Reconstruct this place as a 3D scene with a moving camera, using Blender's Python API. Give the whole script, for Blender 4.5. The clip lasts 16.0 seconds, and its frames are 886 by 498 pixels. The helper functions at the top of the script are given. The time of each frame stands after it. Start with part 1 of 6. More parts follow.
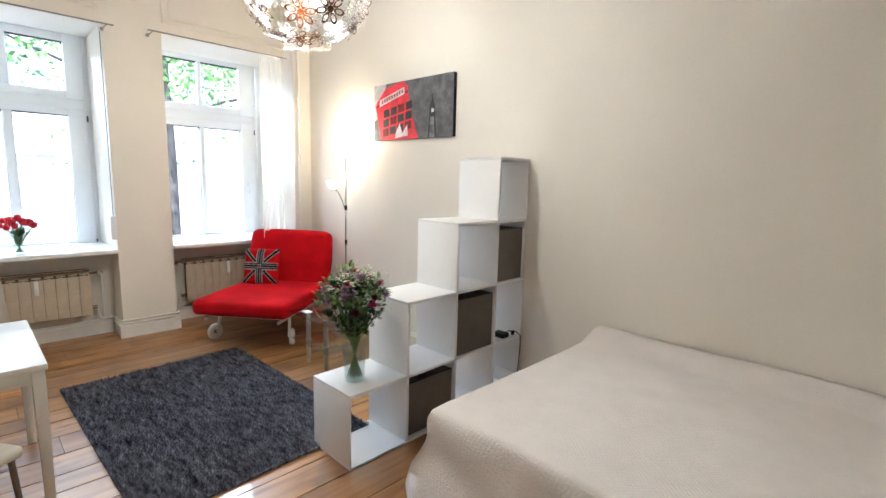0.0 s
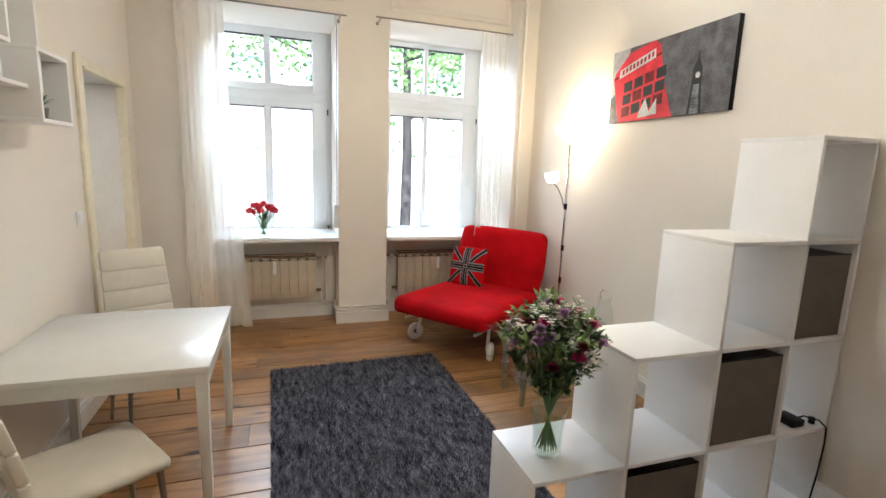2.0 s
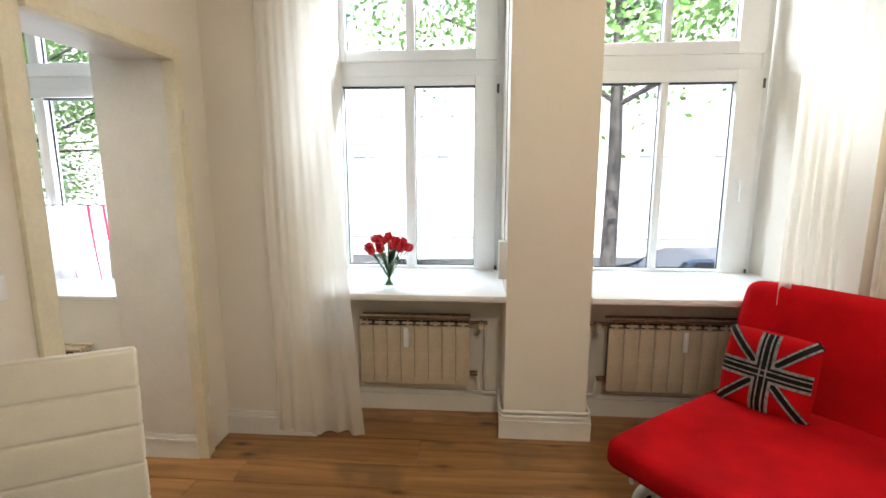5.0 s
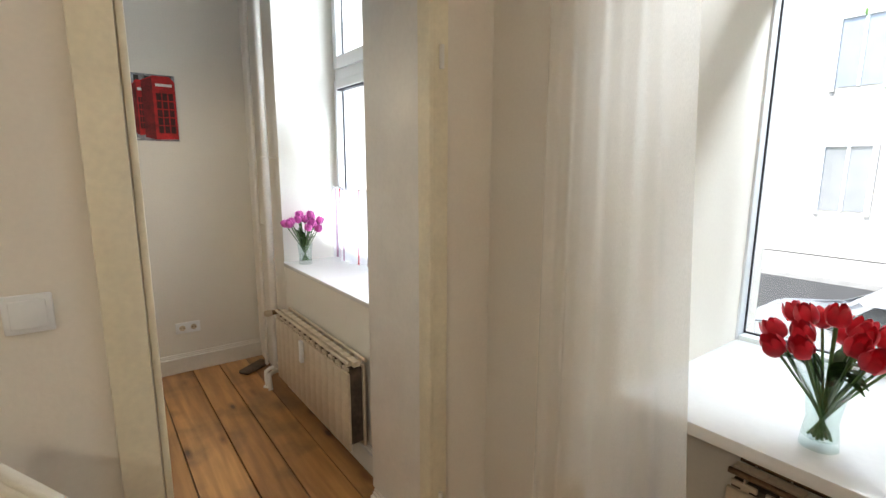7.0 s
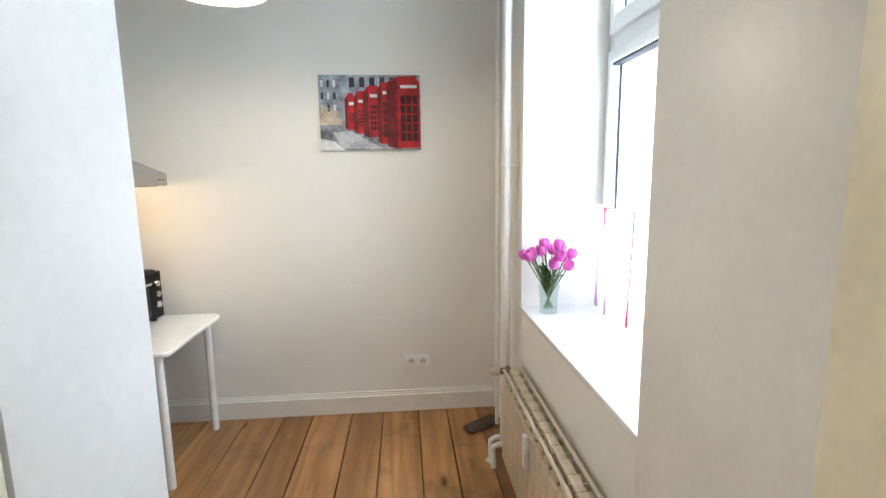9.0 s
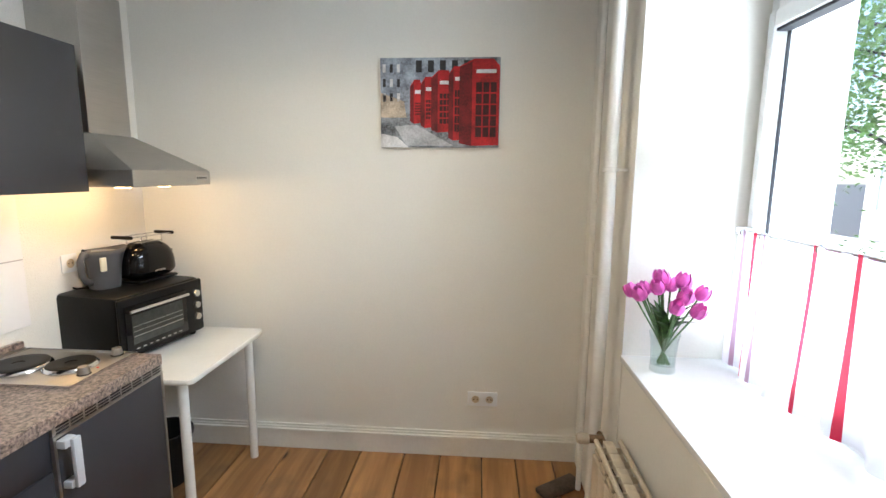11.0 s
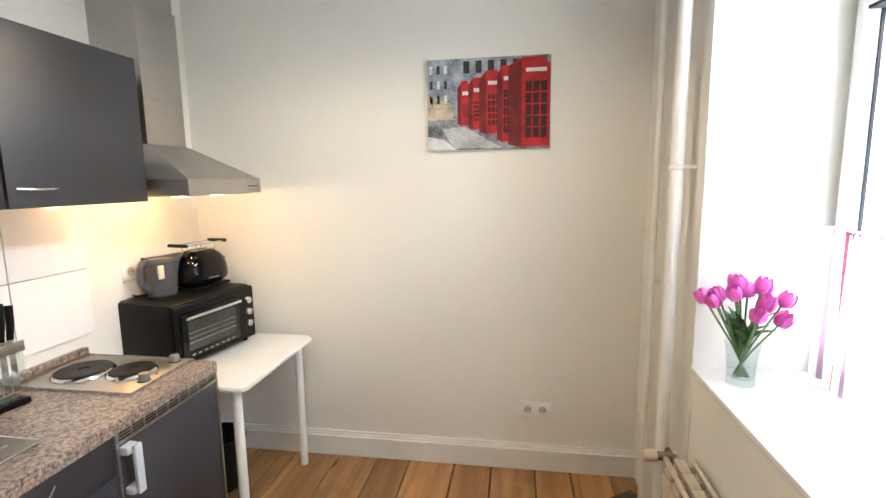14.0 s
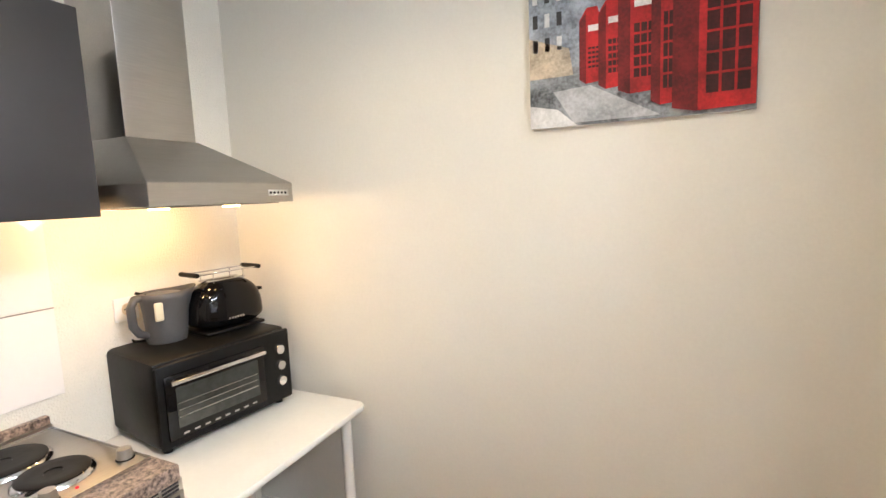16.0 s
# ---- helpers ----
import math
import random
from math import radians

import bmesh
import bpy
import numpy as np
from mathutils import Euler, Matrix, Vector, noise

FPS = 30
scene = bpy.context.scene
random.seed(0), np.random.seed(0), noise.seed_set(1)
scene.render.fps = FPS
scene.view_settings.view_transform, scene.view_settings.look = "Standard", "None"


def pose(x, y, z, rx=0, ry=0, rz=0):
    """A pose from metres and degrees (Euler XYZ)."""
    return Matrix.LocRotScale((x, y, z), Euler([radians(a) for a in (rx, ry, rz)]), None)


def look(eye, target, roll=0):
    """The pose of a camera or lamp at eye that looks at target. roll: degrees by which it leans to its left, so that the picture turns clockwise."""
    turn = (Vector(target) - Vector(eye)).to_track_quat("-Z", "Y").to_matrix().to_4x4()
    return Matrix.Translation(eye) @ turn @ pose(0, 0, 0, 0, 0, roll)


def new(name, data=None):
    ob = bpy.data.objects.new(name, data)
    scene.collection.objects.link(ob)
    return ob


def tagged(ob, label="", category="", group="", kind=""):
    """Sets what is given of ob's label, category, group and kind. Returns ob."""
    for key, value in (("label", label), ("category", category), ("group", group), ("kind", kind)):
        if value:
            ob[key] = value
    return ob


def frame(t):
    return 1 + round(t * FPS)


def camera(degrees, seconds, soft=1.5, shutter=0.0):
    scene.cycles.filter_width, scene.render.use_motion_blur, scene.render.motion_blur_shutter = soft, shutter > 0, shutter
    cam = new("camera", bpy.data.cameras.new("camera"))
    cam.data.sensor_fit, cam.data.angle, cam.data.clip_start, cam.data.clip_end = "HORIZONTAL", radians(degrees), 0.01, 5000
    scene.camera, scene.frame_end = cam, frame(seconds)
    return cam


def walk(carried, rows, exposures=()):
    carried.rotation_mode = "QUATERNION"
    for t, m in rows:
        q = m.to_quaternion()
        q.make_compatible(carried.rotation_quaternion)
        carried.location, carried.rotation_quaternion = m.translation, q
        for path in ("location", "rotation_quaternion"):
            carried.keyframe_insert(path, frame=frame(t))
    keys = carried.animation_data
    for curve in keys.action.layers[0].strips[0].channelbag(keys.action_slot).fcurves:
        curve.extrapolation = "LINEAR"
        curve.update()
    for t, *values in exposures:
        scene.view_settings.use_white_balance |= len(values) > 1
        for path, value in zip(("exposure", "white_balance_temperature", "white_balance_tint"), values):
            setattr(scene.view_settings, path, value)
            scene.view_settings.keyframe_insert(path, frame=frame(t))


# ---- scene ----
cam = camera(85.9, 16.0)
PATH = [
    (0, (2.021, 2.071, 1.62), (0.636, 3.485, 1.331), 1.4),
    (0.5, (1.949, 2.132, 1.6), (0.570, 3.546, 1.287), 1.8),
    (1, (1.858, 2.362, 1.587), (0.262, 3.524, 1.266), 1.9),
    (1.5, (1.675, 2.498, 1.603), (-0.1, 3.355, 1.266), 1.8),
    (2, (1.377, 2.608, 1.6), (-0.492, 3.236, 1.262), 2.0),
    (2.5, (1.134, 2.689, 1.608), (-0.795, 3.1, 1.278), 1.8),
    (3, (0.827, 2.824, 1.626), (-1.142, 2.975, 1.312), 1.1),
    (3.2, (0.703, 2.86, 1.62), (-1.271, 2.941, 1.314), 0.6),
    (5.3, (-0.926, 2.98, 1.579), (-2.884, 2.735, 1.25), 0.1),
    (5.5, (-1.087, 3.018, 1.534), (-3.028, 2.648, 1.226), 0.5),
    (6, (-1.503, 3.019, 1.531), (-3.295, 2.195, 1.201), 0.8),
    (6.5, (-1.868, 2.932, 1.575), (-3.356, 1.647, 1.209), -0.0),
    (7, (-2.139, 2.701, 1.527), (-3.319, 1.123, 1.185), 0.2),
    (7.5, (-2.324, 2.484, 1.519), (-3.179, 0.708, 1.182), -0.9),
    (8, (-2.526, 2.241, 1.527), (-2.955, 0.313, 1.212), 0.3),
    (8.5, (-2.579, 2.018, 1.531), (-2.815, 0.055, 1.227), -0.3),
    (10.8, (-2.64, 1.339, 1.552), (-2.554, -0.636, 1.247), 0.6),
    (11, (-2.613, 1.315, 1.554), (-2.465, -0.656, 1.248), 0.5),
    (11.5, (-2.499, 1.275, 1.542), (-2.123, -0.667, 1.248), 0.1),
    (12, (-2.503, 1.246, 1.525), (-1.769, -0.592, 1.238), -0.7),
    (12.5, (-2.493, 1.242, 1.52), (-1.605, -0.526, 1.229), -1.2),
    (13, (-2.503, 1.249, 1.525), (-1.662, -0.541, 1.224), -1.4),
    (13.5, (-2.543, 1.254, 1.54), (-1.922, -0.623, 1.238), -1.1),
    (14, (-2.552, 1.26, 1.545), (-2.244, -0.696, 1.26), -0.8),
    (14.5, (-2.564, 1.201, 1.545), (-2.371, -0.771, 1.277), -1.2),
    (15, (-2.594, 0.959, 1.519), (-2.282, -1.002, 1.282), -2.1),
    (15.5, (-2.562, 0.691, 1.49), (-2.062, -1.234, 1.277), -2.7),
    (16, (-2.488, 0.359, 1.504), (-1.647, -1.441, 1.275), -2.3),
]
walk(cam, [(t, look(eye, target, roll)) for t, eye, target, roll in PATH], [(0.0, 2.02, 5300, 8), (3.0, 1.74, 5850, 8), (5.5, 1.50, 6150, 8), (7.0, 1.15, 6200, 9), (8.5, 1.76, 5650, 8), (11.0, 1.55, 5850, 8), (12.5, 1.92, 6050, 10), (14.5, 1.85, 6150, 10), (16.0, 1.85, 6300, 12)])

# ---- sky and sun ----
world = bpy.data.worlds.new("sky")
scene.world = world
world.use_nodes = True
wn = world.node_tree
sky = wn.nodes.new("ShaderNodeTexSky")
sky.sky_type, sky.sun_disc = "NISHITA", False
sky.sun_elevation, sky.sun_rotation = radians(52), radians(100)
wn.links.new(sky.outputs[0], wn.nodes["Background"].inputs[0])
wn.nodes["Background"].inputs[1].default_value = 0.15
sun = new("sun", bpy.data.lights.new("sun", "SUN"))
sun.data.energy, sun.data.angle, sun.data.color = 4.0, radians(0.5), (1.0, 0.95, 0.88)
sun.matrix_world = look((10, -2, 13), (0, 0, 0))


def lamp(name, loc, watts, colour, radius=0.04, kind="POINT"):
    ob = new(name, bpy.data.lights.new(name, kind))
    ob.data.energy, ob.data.color = watts, colour
    ob.data.shadow_soft_size = radius
    ob.location = loc
    return ob


def window_light(name, loc, w, h, watts, rise=-0.42):
    """An added lamp as daylight through a window: the sky's from above its head, the bright street's from below its
    sill.
    """
    ob = new(name, bpy.data.lights.new(name, "AREA"))
    ob.data.shape, ob.data.size, ob.data.size_y = "RECTANGLE", w, h
    ob.data.energy, ob.data.color = watts, (0.86, 0.93, 1.0)
    ob.matrix_world = look(loc, (loc[0] + 1.0, loc[1], loc[2] + rise))
    return ob


WARM, SOFT = (1.0, 0.72, 0.42), (1.0, 0.86, 0.68)
window_light("window_light_1", (-4.95, 2.5, 3.36), 1.5, 0.5, 56, -0.30)
window_light("window_light_2", (-4.95, 4.2, 3.36), 1.5, 0.5, 56, -0.30)
window_light("window_light_3", (-4.45, 0.3, 3.20), 1.5, 0.5, 38, -0.26)
# Added fill lamp below the sill, aimed up to brighten the kitchen's upper walls.
window_light("street_bounce_fill", (-4.15, 0.25, 0.55), 1.2, 0.5, 42, 1.0)
lamp("floor_lamp_bulb", (-2.18, 4.90, 2.00), 4.5, WARM, 0.06)
lamp("reading_bulb", (-2.245, 4.80, 1.60), 1.2, WARM, 0.04)
lamp("chandelier_bulb", (-0.42, 3.46, 2.60), 26, SOFT, 0.08)
lamp("pendant_bulb", (-1.95, -0.02, 2.225), 7, (1.0, 0.80, 0.55), 0.05)
lamp("hood_bulb_1", (-1.0, -0.50, 1.47), 0.9, (1.0, 0.62, 0.28), 0.025)
lamp("hood_bulb_2", (-1.0, -0.76, 1.47), 0.9, (1.0, 0.62, 0.28), 0.025)


# ---- materials ----
def mat(name, colour, rough=0.6, metal=0.0, vary=0.06, scale=3.0, fine=60.0, bump=0.1, stretch=(1, 1, 1), trans=0.0,
        dark=None, dots=0.0, coat=0.0, each=0.0, sheen=0.0, spec=0.5):
    m = bpy.data.materials.new(name)
    m.use_nodes = True
    n, l = m.node_tree.nodes, m.node_tree.links
    b = n["Principled BSDF"]
    co = n.new("ShaderNodeTexCoord")
    mp = n.new("ShaderNodeMapping")
    mp.inputs["Scale"].default_value = stretch
    l.new(co.outputs["Object"], mp.inputs[0])
    big, small = n.new("ShaderNodeTexNoise"), n.new("ShaderNodeTexNoise")
    big.inputs["Scale"].default_value, big.inputs["Detail"].default_value = scale, 4
    small.inputs["Scale"].default_value, small.inputs["Detail"].default_value = fine, 3
    l.new(mp.outputs[0], big.inputs[0]), l.new(mp.outputs[0], small.inputs[0])
    ramp = n.new("ShaderNodeValToRGB")
    lo = dark or tuple(c * (1 - vary * 2) for c in colour)
    hi = colour if dark else tuple(min(1, c * (1 + vary)) for c in colour)
    ramp.color_ramp.elements[0].position, ramp.color_ramp.elements[1].position = 0.3, 0.7
    ramp.color_ramp.elements[0].color, ramp.color_ramp.elements[1].color = (*lo, 1), (*hi, 1)
    mixf = n.new("ShaderNodeMath")
    mixf.operation = "ADD"
    half = n.new("ShaderNodeMath")
    half.operation, half.inputs[1].default_value = "MULTIPLY_ADD", 0.5
    half.inputs[2].default_value = -0.25
    l.new(small.outputs[0], half.inputs[0])
    l.new(big.outputs[0], mixf.inputs[0]), l.new(half.outputs[0], mixf.inputs[1])
    l.new(mixf.outputs[0], ramp.inputs[0])
    col = ramp.outputs[0]
    if each:
        info, hsv, mr = n.new("ShaderNodeObjectInfo"), n.new("ShaderNodeHueSaturation"), n.new("ShaderNodeMapRange")
        mr.inputs["To Min"].default_value, mr.inputs["To Max"].default_value = 1 - each, 1 + each
        l.new(info.outputs["Random"], mr.inputs[0]), l.new(mr.outputs[0], hsv.inputs["Value"]), l.new(col, hsv.inputs["Color"])
        add = n.new("ShaderNodeVectorMath")
        add.operation = "ADD"
        sc = n.new("ShaderNodeMath")
        sc.operation, sc.inputs[1].default_value = "MULTIPLY", 37.0
        l.new(info.outputs["Random"], sc.inputs[0]), l.new(co.outputs["Object"], add.inputs[0]), l.new(sc.outputs[0], add.inputs[1])
        l.new(add.outputs[0], mp.inputs[0])
        col = hsv.outputs[0]
    l.new(col, b.inputs["Base Color"])
    b.inputs["Metallic"].default_value, b.inputs["Roughness"].default_value = metal, rough
    b.inputs["Transmission Weight"].default_value, b.inputs["Coat Weight"].default_value = trans, coat
    b.inputs["Sheen Weight"].default_value, b.inputs["Specular IOR Level"].default_value = sheen, spec
    if bump:
        bp = n.new("ShaderNodeBump")
        bp.inputs["Strength"].default_value, bp.inputs["Distance"].default_value = bump, 0.004
        l.new(small.outputs[0], bp.inputs["Height"]), l.new(bp.outputs[0], b.inputs["Normal"])
    return m


def glow(name, colour, power):
    m = bpy.data.materials.new(name)
    m.use_nodes = True
    b = m.node_tree.nodes["Principled BSDF"]
    b.inputs["Base Color"].default_value = (0.8, 0.78, 0.72, 1)
    b.inputs["Emission Color"].default_value, b.inputs["Emission Strength"].default_value = (*colour, 1), power
    return m


def glass(name, colour=(1, 1, 1), rough=0.0, thin=True):
    """Clear glass; thin panes let light straight through and mirror a little."""
    m = bpy.data.materials.new(name)
    m.use_nodes = True
    n, l = m.node_tree.nodes, m.node_tree.links
    out = n["Material Output"]
    if thin:
        n.remove(n["Principled BSDF"])
        mix, tr, gl, fr = (n.new("ShaderNode" + k) for k in ("MixShader", "BsdfTransparent", "BsdfGlossy", "LayerWeight"))
        pw = n.new("ShaderNodeMath")
        pw.operation, pw.inputs[1].default_value = "POWER", 4.0
        ad = n.new("ShaderNodeMath")
        ad.operation, ad.inputs[1].default_value, ad.inputs[2].default_value = "MULTIPLY_ADD", 0.45 + rough * 3, 0.035 + rough
        tr.inputs[0].default_value, gl.inputs["Roughness"].default_value = (*colour, 1), 0.02
        fr.inputs[0].default_value = 0.5
        l.new(fr.outputs["Facing"], pw.inputs[0]), l.new(pw.outputs[0], ad.inputs[0]), l.new(ad.outputs[0], mix.inputs[0]), l.new(tr.outputs[0], mix.inputs[1]), l.new(gl.outputs[0], mix.inputs[2])
        l.new(mix.outputs[0], out.inputs[0])
    else:
        b = n["Principled BSDF"]
        b.inputs["Base Color"].default_value, b.inputs["Roughness"].default_value = (*colour, 1), rough
        b.inputs["Transmission Weight"].default_value, b.inputs["IOR"].default_value = 1.0, 1.45
    return m


def sheer(name, colour, clear):
    m = bpy.data.materials.new(name)
    m.use_nodes = True
    n, l = m.node_tree.nodes, m.node_tree.links
    n.remove(n["Principled BSDF"])
    a, b = n.new("ShaderNodeMixShader"), n.new("ShaderNodeMixShader")
    d, t, tr, no = (n.new("ShaderNode" + k) for k in ("BsdfDiffuse", "BsdfTranslucent", "BsdfTransparent", "TexNoise"))
    no.inputs["Scale"].default_value = 400
    mr = n.new("ShaderNodeMapRange")
    mr.inputs["To Min"].default_value, mr.inputs["To Max"].default_value = clear - 0.12, clear + 0.12
    d.inputs[0].default_value = t.inputs[0].default_value = (*colour, 1)
    a.inputs[0].default_value = 0.5
    l.new(d.outputs[0], a.inputs[1]), l.new(t.outputs[0], a.inputs[2]), l.new(no.outputs[0], mr.inputs[0]), l.new(mr.outputs[0], b.inputs[0])
    l.new(a.outputs[0], b.inputs[1]), l.new(tr.outputs[0], b.inputs[2]), l.new(b.outputs[0], n["Material Output"].inputs[0])
    return m


M = dict(
    wall=mat("wall_paint", (0.80, 0.755, 0.675), 0.85, vary=0.02, scale=1.2, fine=90, bump=0.12),
    kwall=mat("kitchen_paint", (0.78, 0.76, 0.70), 0.85, vary=0.02, scale=1.2, fine=90, bump=0.15),
    plaster=mat("rough_plaster", (0.80, 0.77, 0.70), 0.85, vary=0.03, scale=3, fine=160, bump=0.8),
    ceiling=mat("ceiling_paint", (0.82, 0.80, 0.76), 0.9, vary=0.02, scale=1),
    trim=mat("white_gloss_paint", (0.80, 0.78, 0.73), 0.4, vary=0.03, scale=5, bump=0.05),
    cream=mat("cream_gloss_paint", (0.80, 0.74, 0.57), 0.4, vary=0.05, scale=6, bump=0.08),
    upvc=mat("white_plastic_frame", (0.82, 0.84, 0.85), 0.35, vary=0.02, bump=0.02),
    gasket=mat("dark_rubber", (0.02, 0.02, 0.025), 0.6),
    sill=mat("white_sill", (0.83, 0.83, 0.82), 0.25, vary=0.02, scale=4, bump=0.03),
    white=mat("white_laminate", (0.82, 0.81, 0.79), 0.35, vary=0.015, scale=4, bump=0.02),
    whitelac=mat("white_lacquer", (0.80, 0.79, 0.74), 0.22, vary=0.02, scale=4, bump=0.03),
    iron=mat("cast_metal_enamel", (0.60, 0.51, 0.38), 0.45, vary=0.08, scale=8, bump=0.1),
    # Dark brown under the floorboards; inside radiators it is shade put into colour.
    darkbrown=mat("dark_brown_fill", (0.10, 0.075, 0.055), 0.9, vary=0.2, scale=14),
    brass=mat("aged_brass", (0.25, 0.16, 0.09), 0.4, 0.8, vary=0.2, scale=20),
    steel=mat("brushed_steel", (0.48, 0.46, 0.43), 0.33, 1.0, vary=0.05, scale=6, fine=180, bump=0.08, stretch=(1, 0.06, 1)),
    chrome=mat("chrome", (0.72, 0.73, 0.75), 0.12, 1.0, vary=0.02, bump=0.0),
    darkmetal=mat("grey_metal_leg", (0.30, 0.28, 0.26), 0.4, 0.8, vary=0.1),
    navy=mat("dark_grey_blue_front", (0.011, 0.012, 0.019), 0.5, spec=1.0, vary=0.06, scale=5, bump=0.05),
    navyedge=mat("front_edge_dark", (0.012, 0.012, 0.016), 0.5),
    granite=mat("speckled_granite_laminate", (0.44, 0.33, 0.27), 0.3, scale=90, fine=230, dark=(0.035, 0.024, 0.02), bump=0.03),
    tile=mat("white_tile", (0.84, 0.81, 0.79), 0.12, vary=0.01, scale=2, bump=0.02, each=0.015),
    grout=mat("grey_grout", (0.42, 0.38, 0.36), 0.9),
    red=mat("red_cotton", (0.50, 0.002, 0.006), 0.9, vary=0.12, scale=5, fine=240, bump=0.35, spec=0.12),
    black=mat("black_plastic", (0.005, 0.005, 0.005), 0.42, spec=0.18, vary=0.1, scale=20),
    gloss=mat("black_gloss", (0.004, 0.004, 0.005), 0.05, vary=0.05, bump=0.0, spec=0.3),
    handlegrey=mat("light_grey_handle", (0.52, 0.53, 0.55), 0.35, vary=0.03),
    grey=mat("grey_plastic", (0.085, 0.085, 0.09), 0.4, vary=0.05, scale=12),
    box=mat("taupe_fibreboard", (0.135, 0.115, 0.095), 0.8, vary=0.06, scale=10, fine=200, bump=0.2),
    leather=mat("cream_leatherette", (0.70, 0.66, 0.56), 0.5, vary=0.03, scale=9, fine=220, bump=0.15),
    bed=mat("white_woven_coverlet", (0.82, 0.765, 0.72), 0.95, vary=0.02, scale=7, fine=120, bump=1.0, sheen=0.1),
    rug=mat("blue_grey_pile", (0.25, 0.25, 0.29), 0.95, scale=26, fine=60, dark=(0.035, 0.038, 0.052), spec=0.1, bump=0.9, stretch=(0.45, 1.5, 1)),
    leaf=mat("leaf_green", (0.045, 0.11, 0.022), 0.5, vary=0.3, scale=30, bump=0.05),
    paleleaf=mat("pale_leaf", (0.20, 0.30, 0.09), 0.5, vary=0.2, scale=30, bump=0.05),
    stem=mat("stem_green", (0.10, 0.20, 0.06), 0.5, vary=0.2, scale=30, bump=0.0),
    redtulip=mat("red_petal", (0.72, 0.015, 0.04), 0.5, vary=0.12, scale=25, bump=0.05),
    pinktulip=mat("pink_petal", (0.74, 0.13, 0.50), 0.5, vary=0.14, scale=25, bump=0.05),
    lilac=mat("lilac_petal", (0.42, 0.22, 0.40), 0.6, vary=0.2, scale=40, bump=0.05),
    magenta=mat("magenta_petal", (0.55, 0.02, 0.14), 0.6, vary=0.25, scale=40, bump=0.05),
    cream_petal=mat("white_petal", (0.78, 0.76, 0.62), 0.6, vary=0.1, scale=40, bump=0.05),
    wine=mat("dark_red_petal", (0.16, 0.01, 0.03), 0.6, vary=0.25, scale=40, bump=0.05),
    pane=glass("window_glass"), clear=glass("clear_glass", (0.965, 0.985, 0.98)), water=glass("vase_water", (0.90, 0.97, 0.94)), vase=glass("vase_glass", (0.92, 0.96, 0.95), rough=0.03),
    tableglass=glass("table_glass", (0.88, 0.94, 0.91)),
    curtain=sheer("sheer_curtain", (0.90, 0.87, 0.80), 0.36), cafe=sheer("cafe_curtain", (0.80, 0.79, 0.83), 0.10),
    cafered=sheer("red_band", (0.62, 0.03, 0.07), 0.05), cafelilac=sheer("mauve_band", (0.45, 0.28, 0.38), 0.1),
    shade=glow("lamp_glass_lit", (1.0, 0.84, 0.60), 2.6), diffuser=glow("lit_lens", (1.0, 0.66, 0.24), 6.0),
    ash=mat("grey_stripe", (0.30, 0.30, 0.31), 0.8, vary=0.2, scale=60), ovenglass=mat("dark_oven_glass", (0.05, 0.055, 0.05), 0.10, vary=0.25, spec=0.5),
    silver=mat("silver_flower", (0.70, 0.70, 0.69), 0.25, 0.9, vary=0.05), copper=mat("bronze_flower", (0.16, 0.085, 0.045), 0.3, 0.8, vary=0.2, scale=20),
    bark=mat("bark", (0.085, 0.075, 0.07), 0.95, vary=0.25, scale=8, fine=30, bump=0.8), foliage=mat("tree_leaf", (0.22, 0.42, 0.11), 0.6, vary=0.3, scale=2, bump=0.0),
    asphalt=mat("street_asphalt", (0.07, 0.07, 0.07), 0.9, vary=0.1), paving=mat("pavement_slabs", (0.40, 0.39, 0.37), 0.9, vary=0.08),
    render=mat("light_render", (0.66, 0.63, 0.58), 0.9, vary=0.05, scale=0.5), carpaint=mat("silver_car_paint", (0.45, 0.47, 0.50), 0.25, 0.4, bump=0.0),
    carblue=mat("dark_blue_car_paint", (0.03, 0.05, 0.09), 0.25, 0.3, bump=0.0), yellow=mat("yellow_board", (0.75, 0.50, 0.05), 0.6),
)


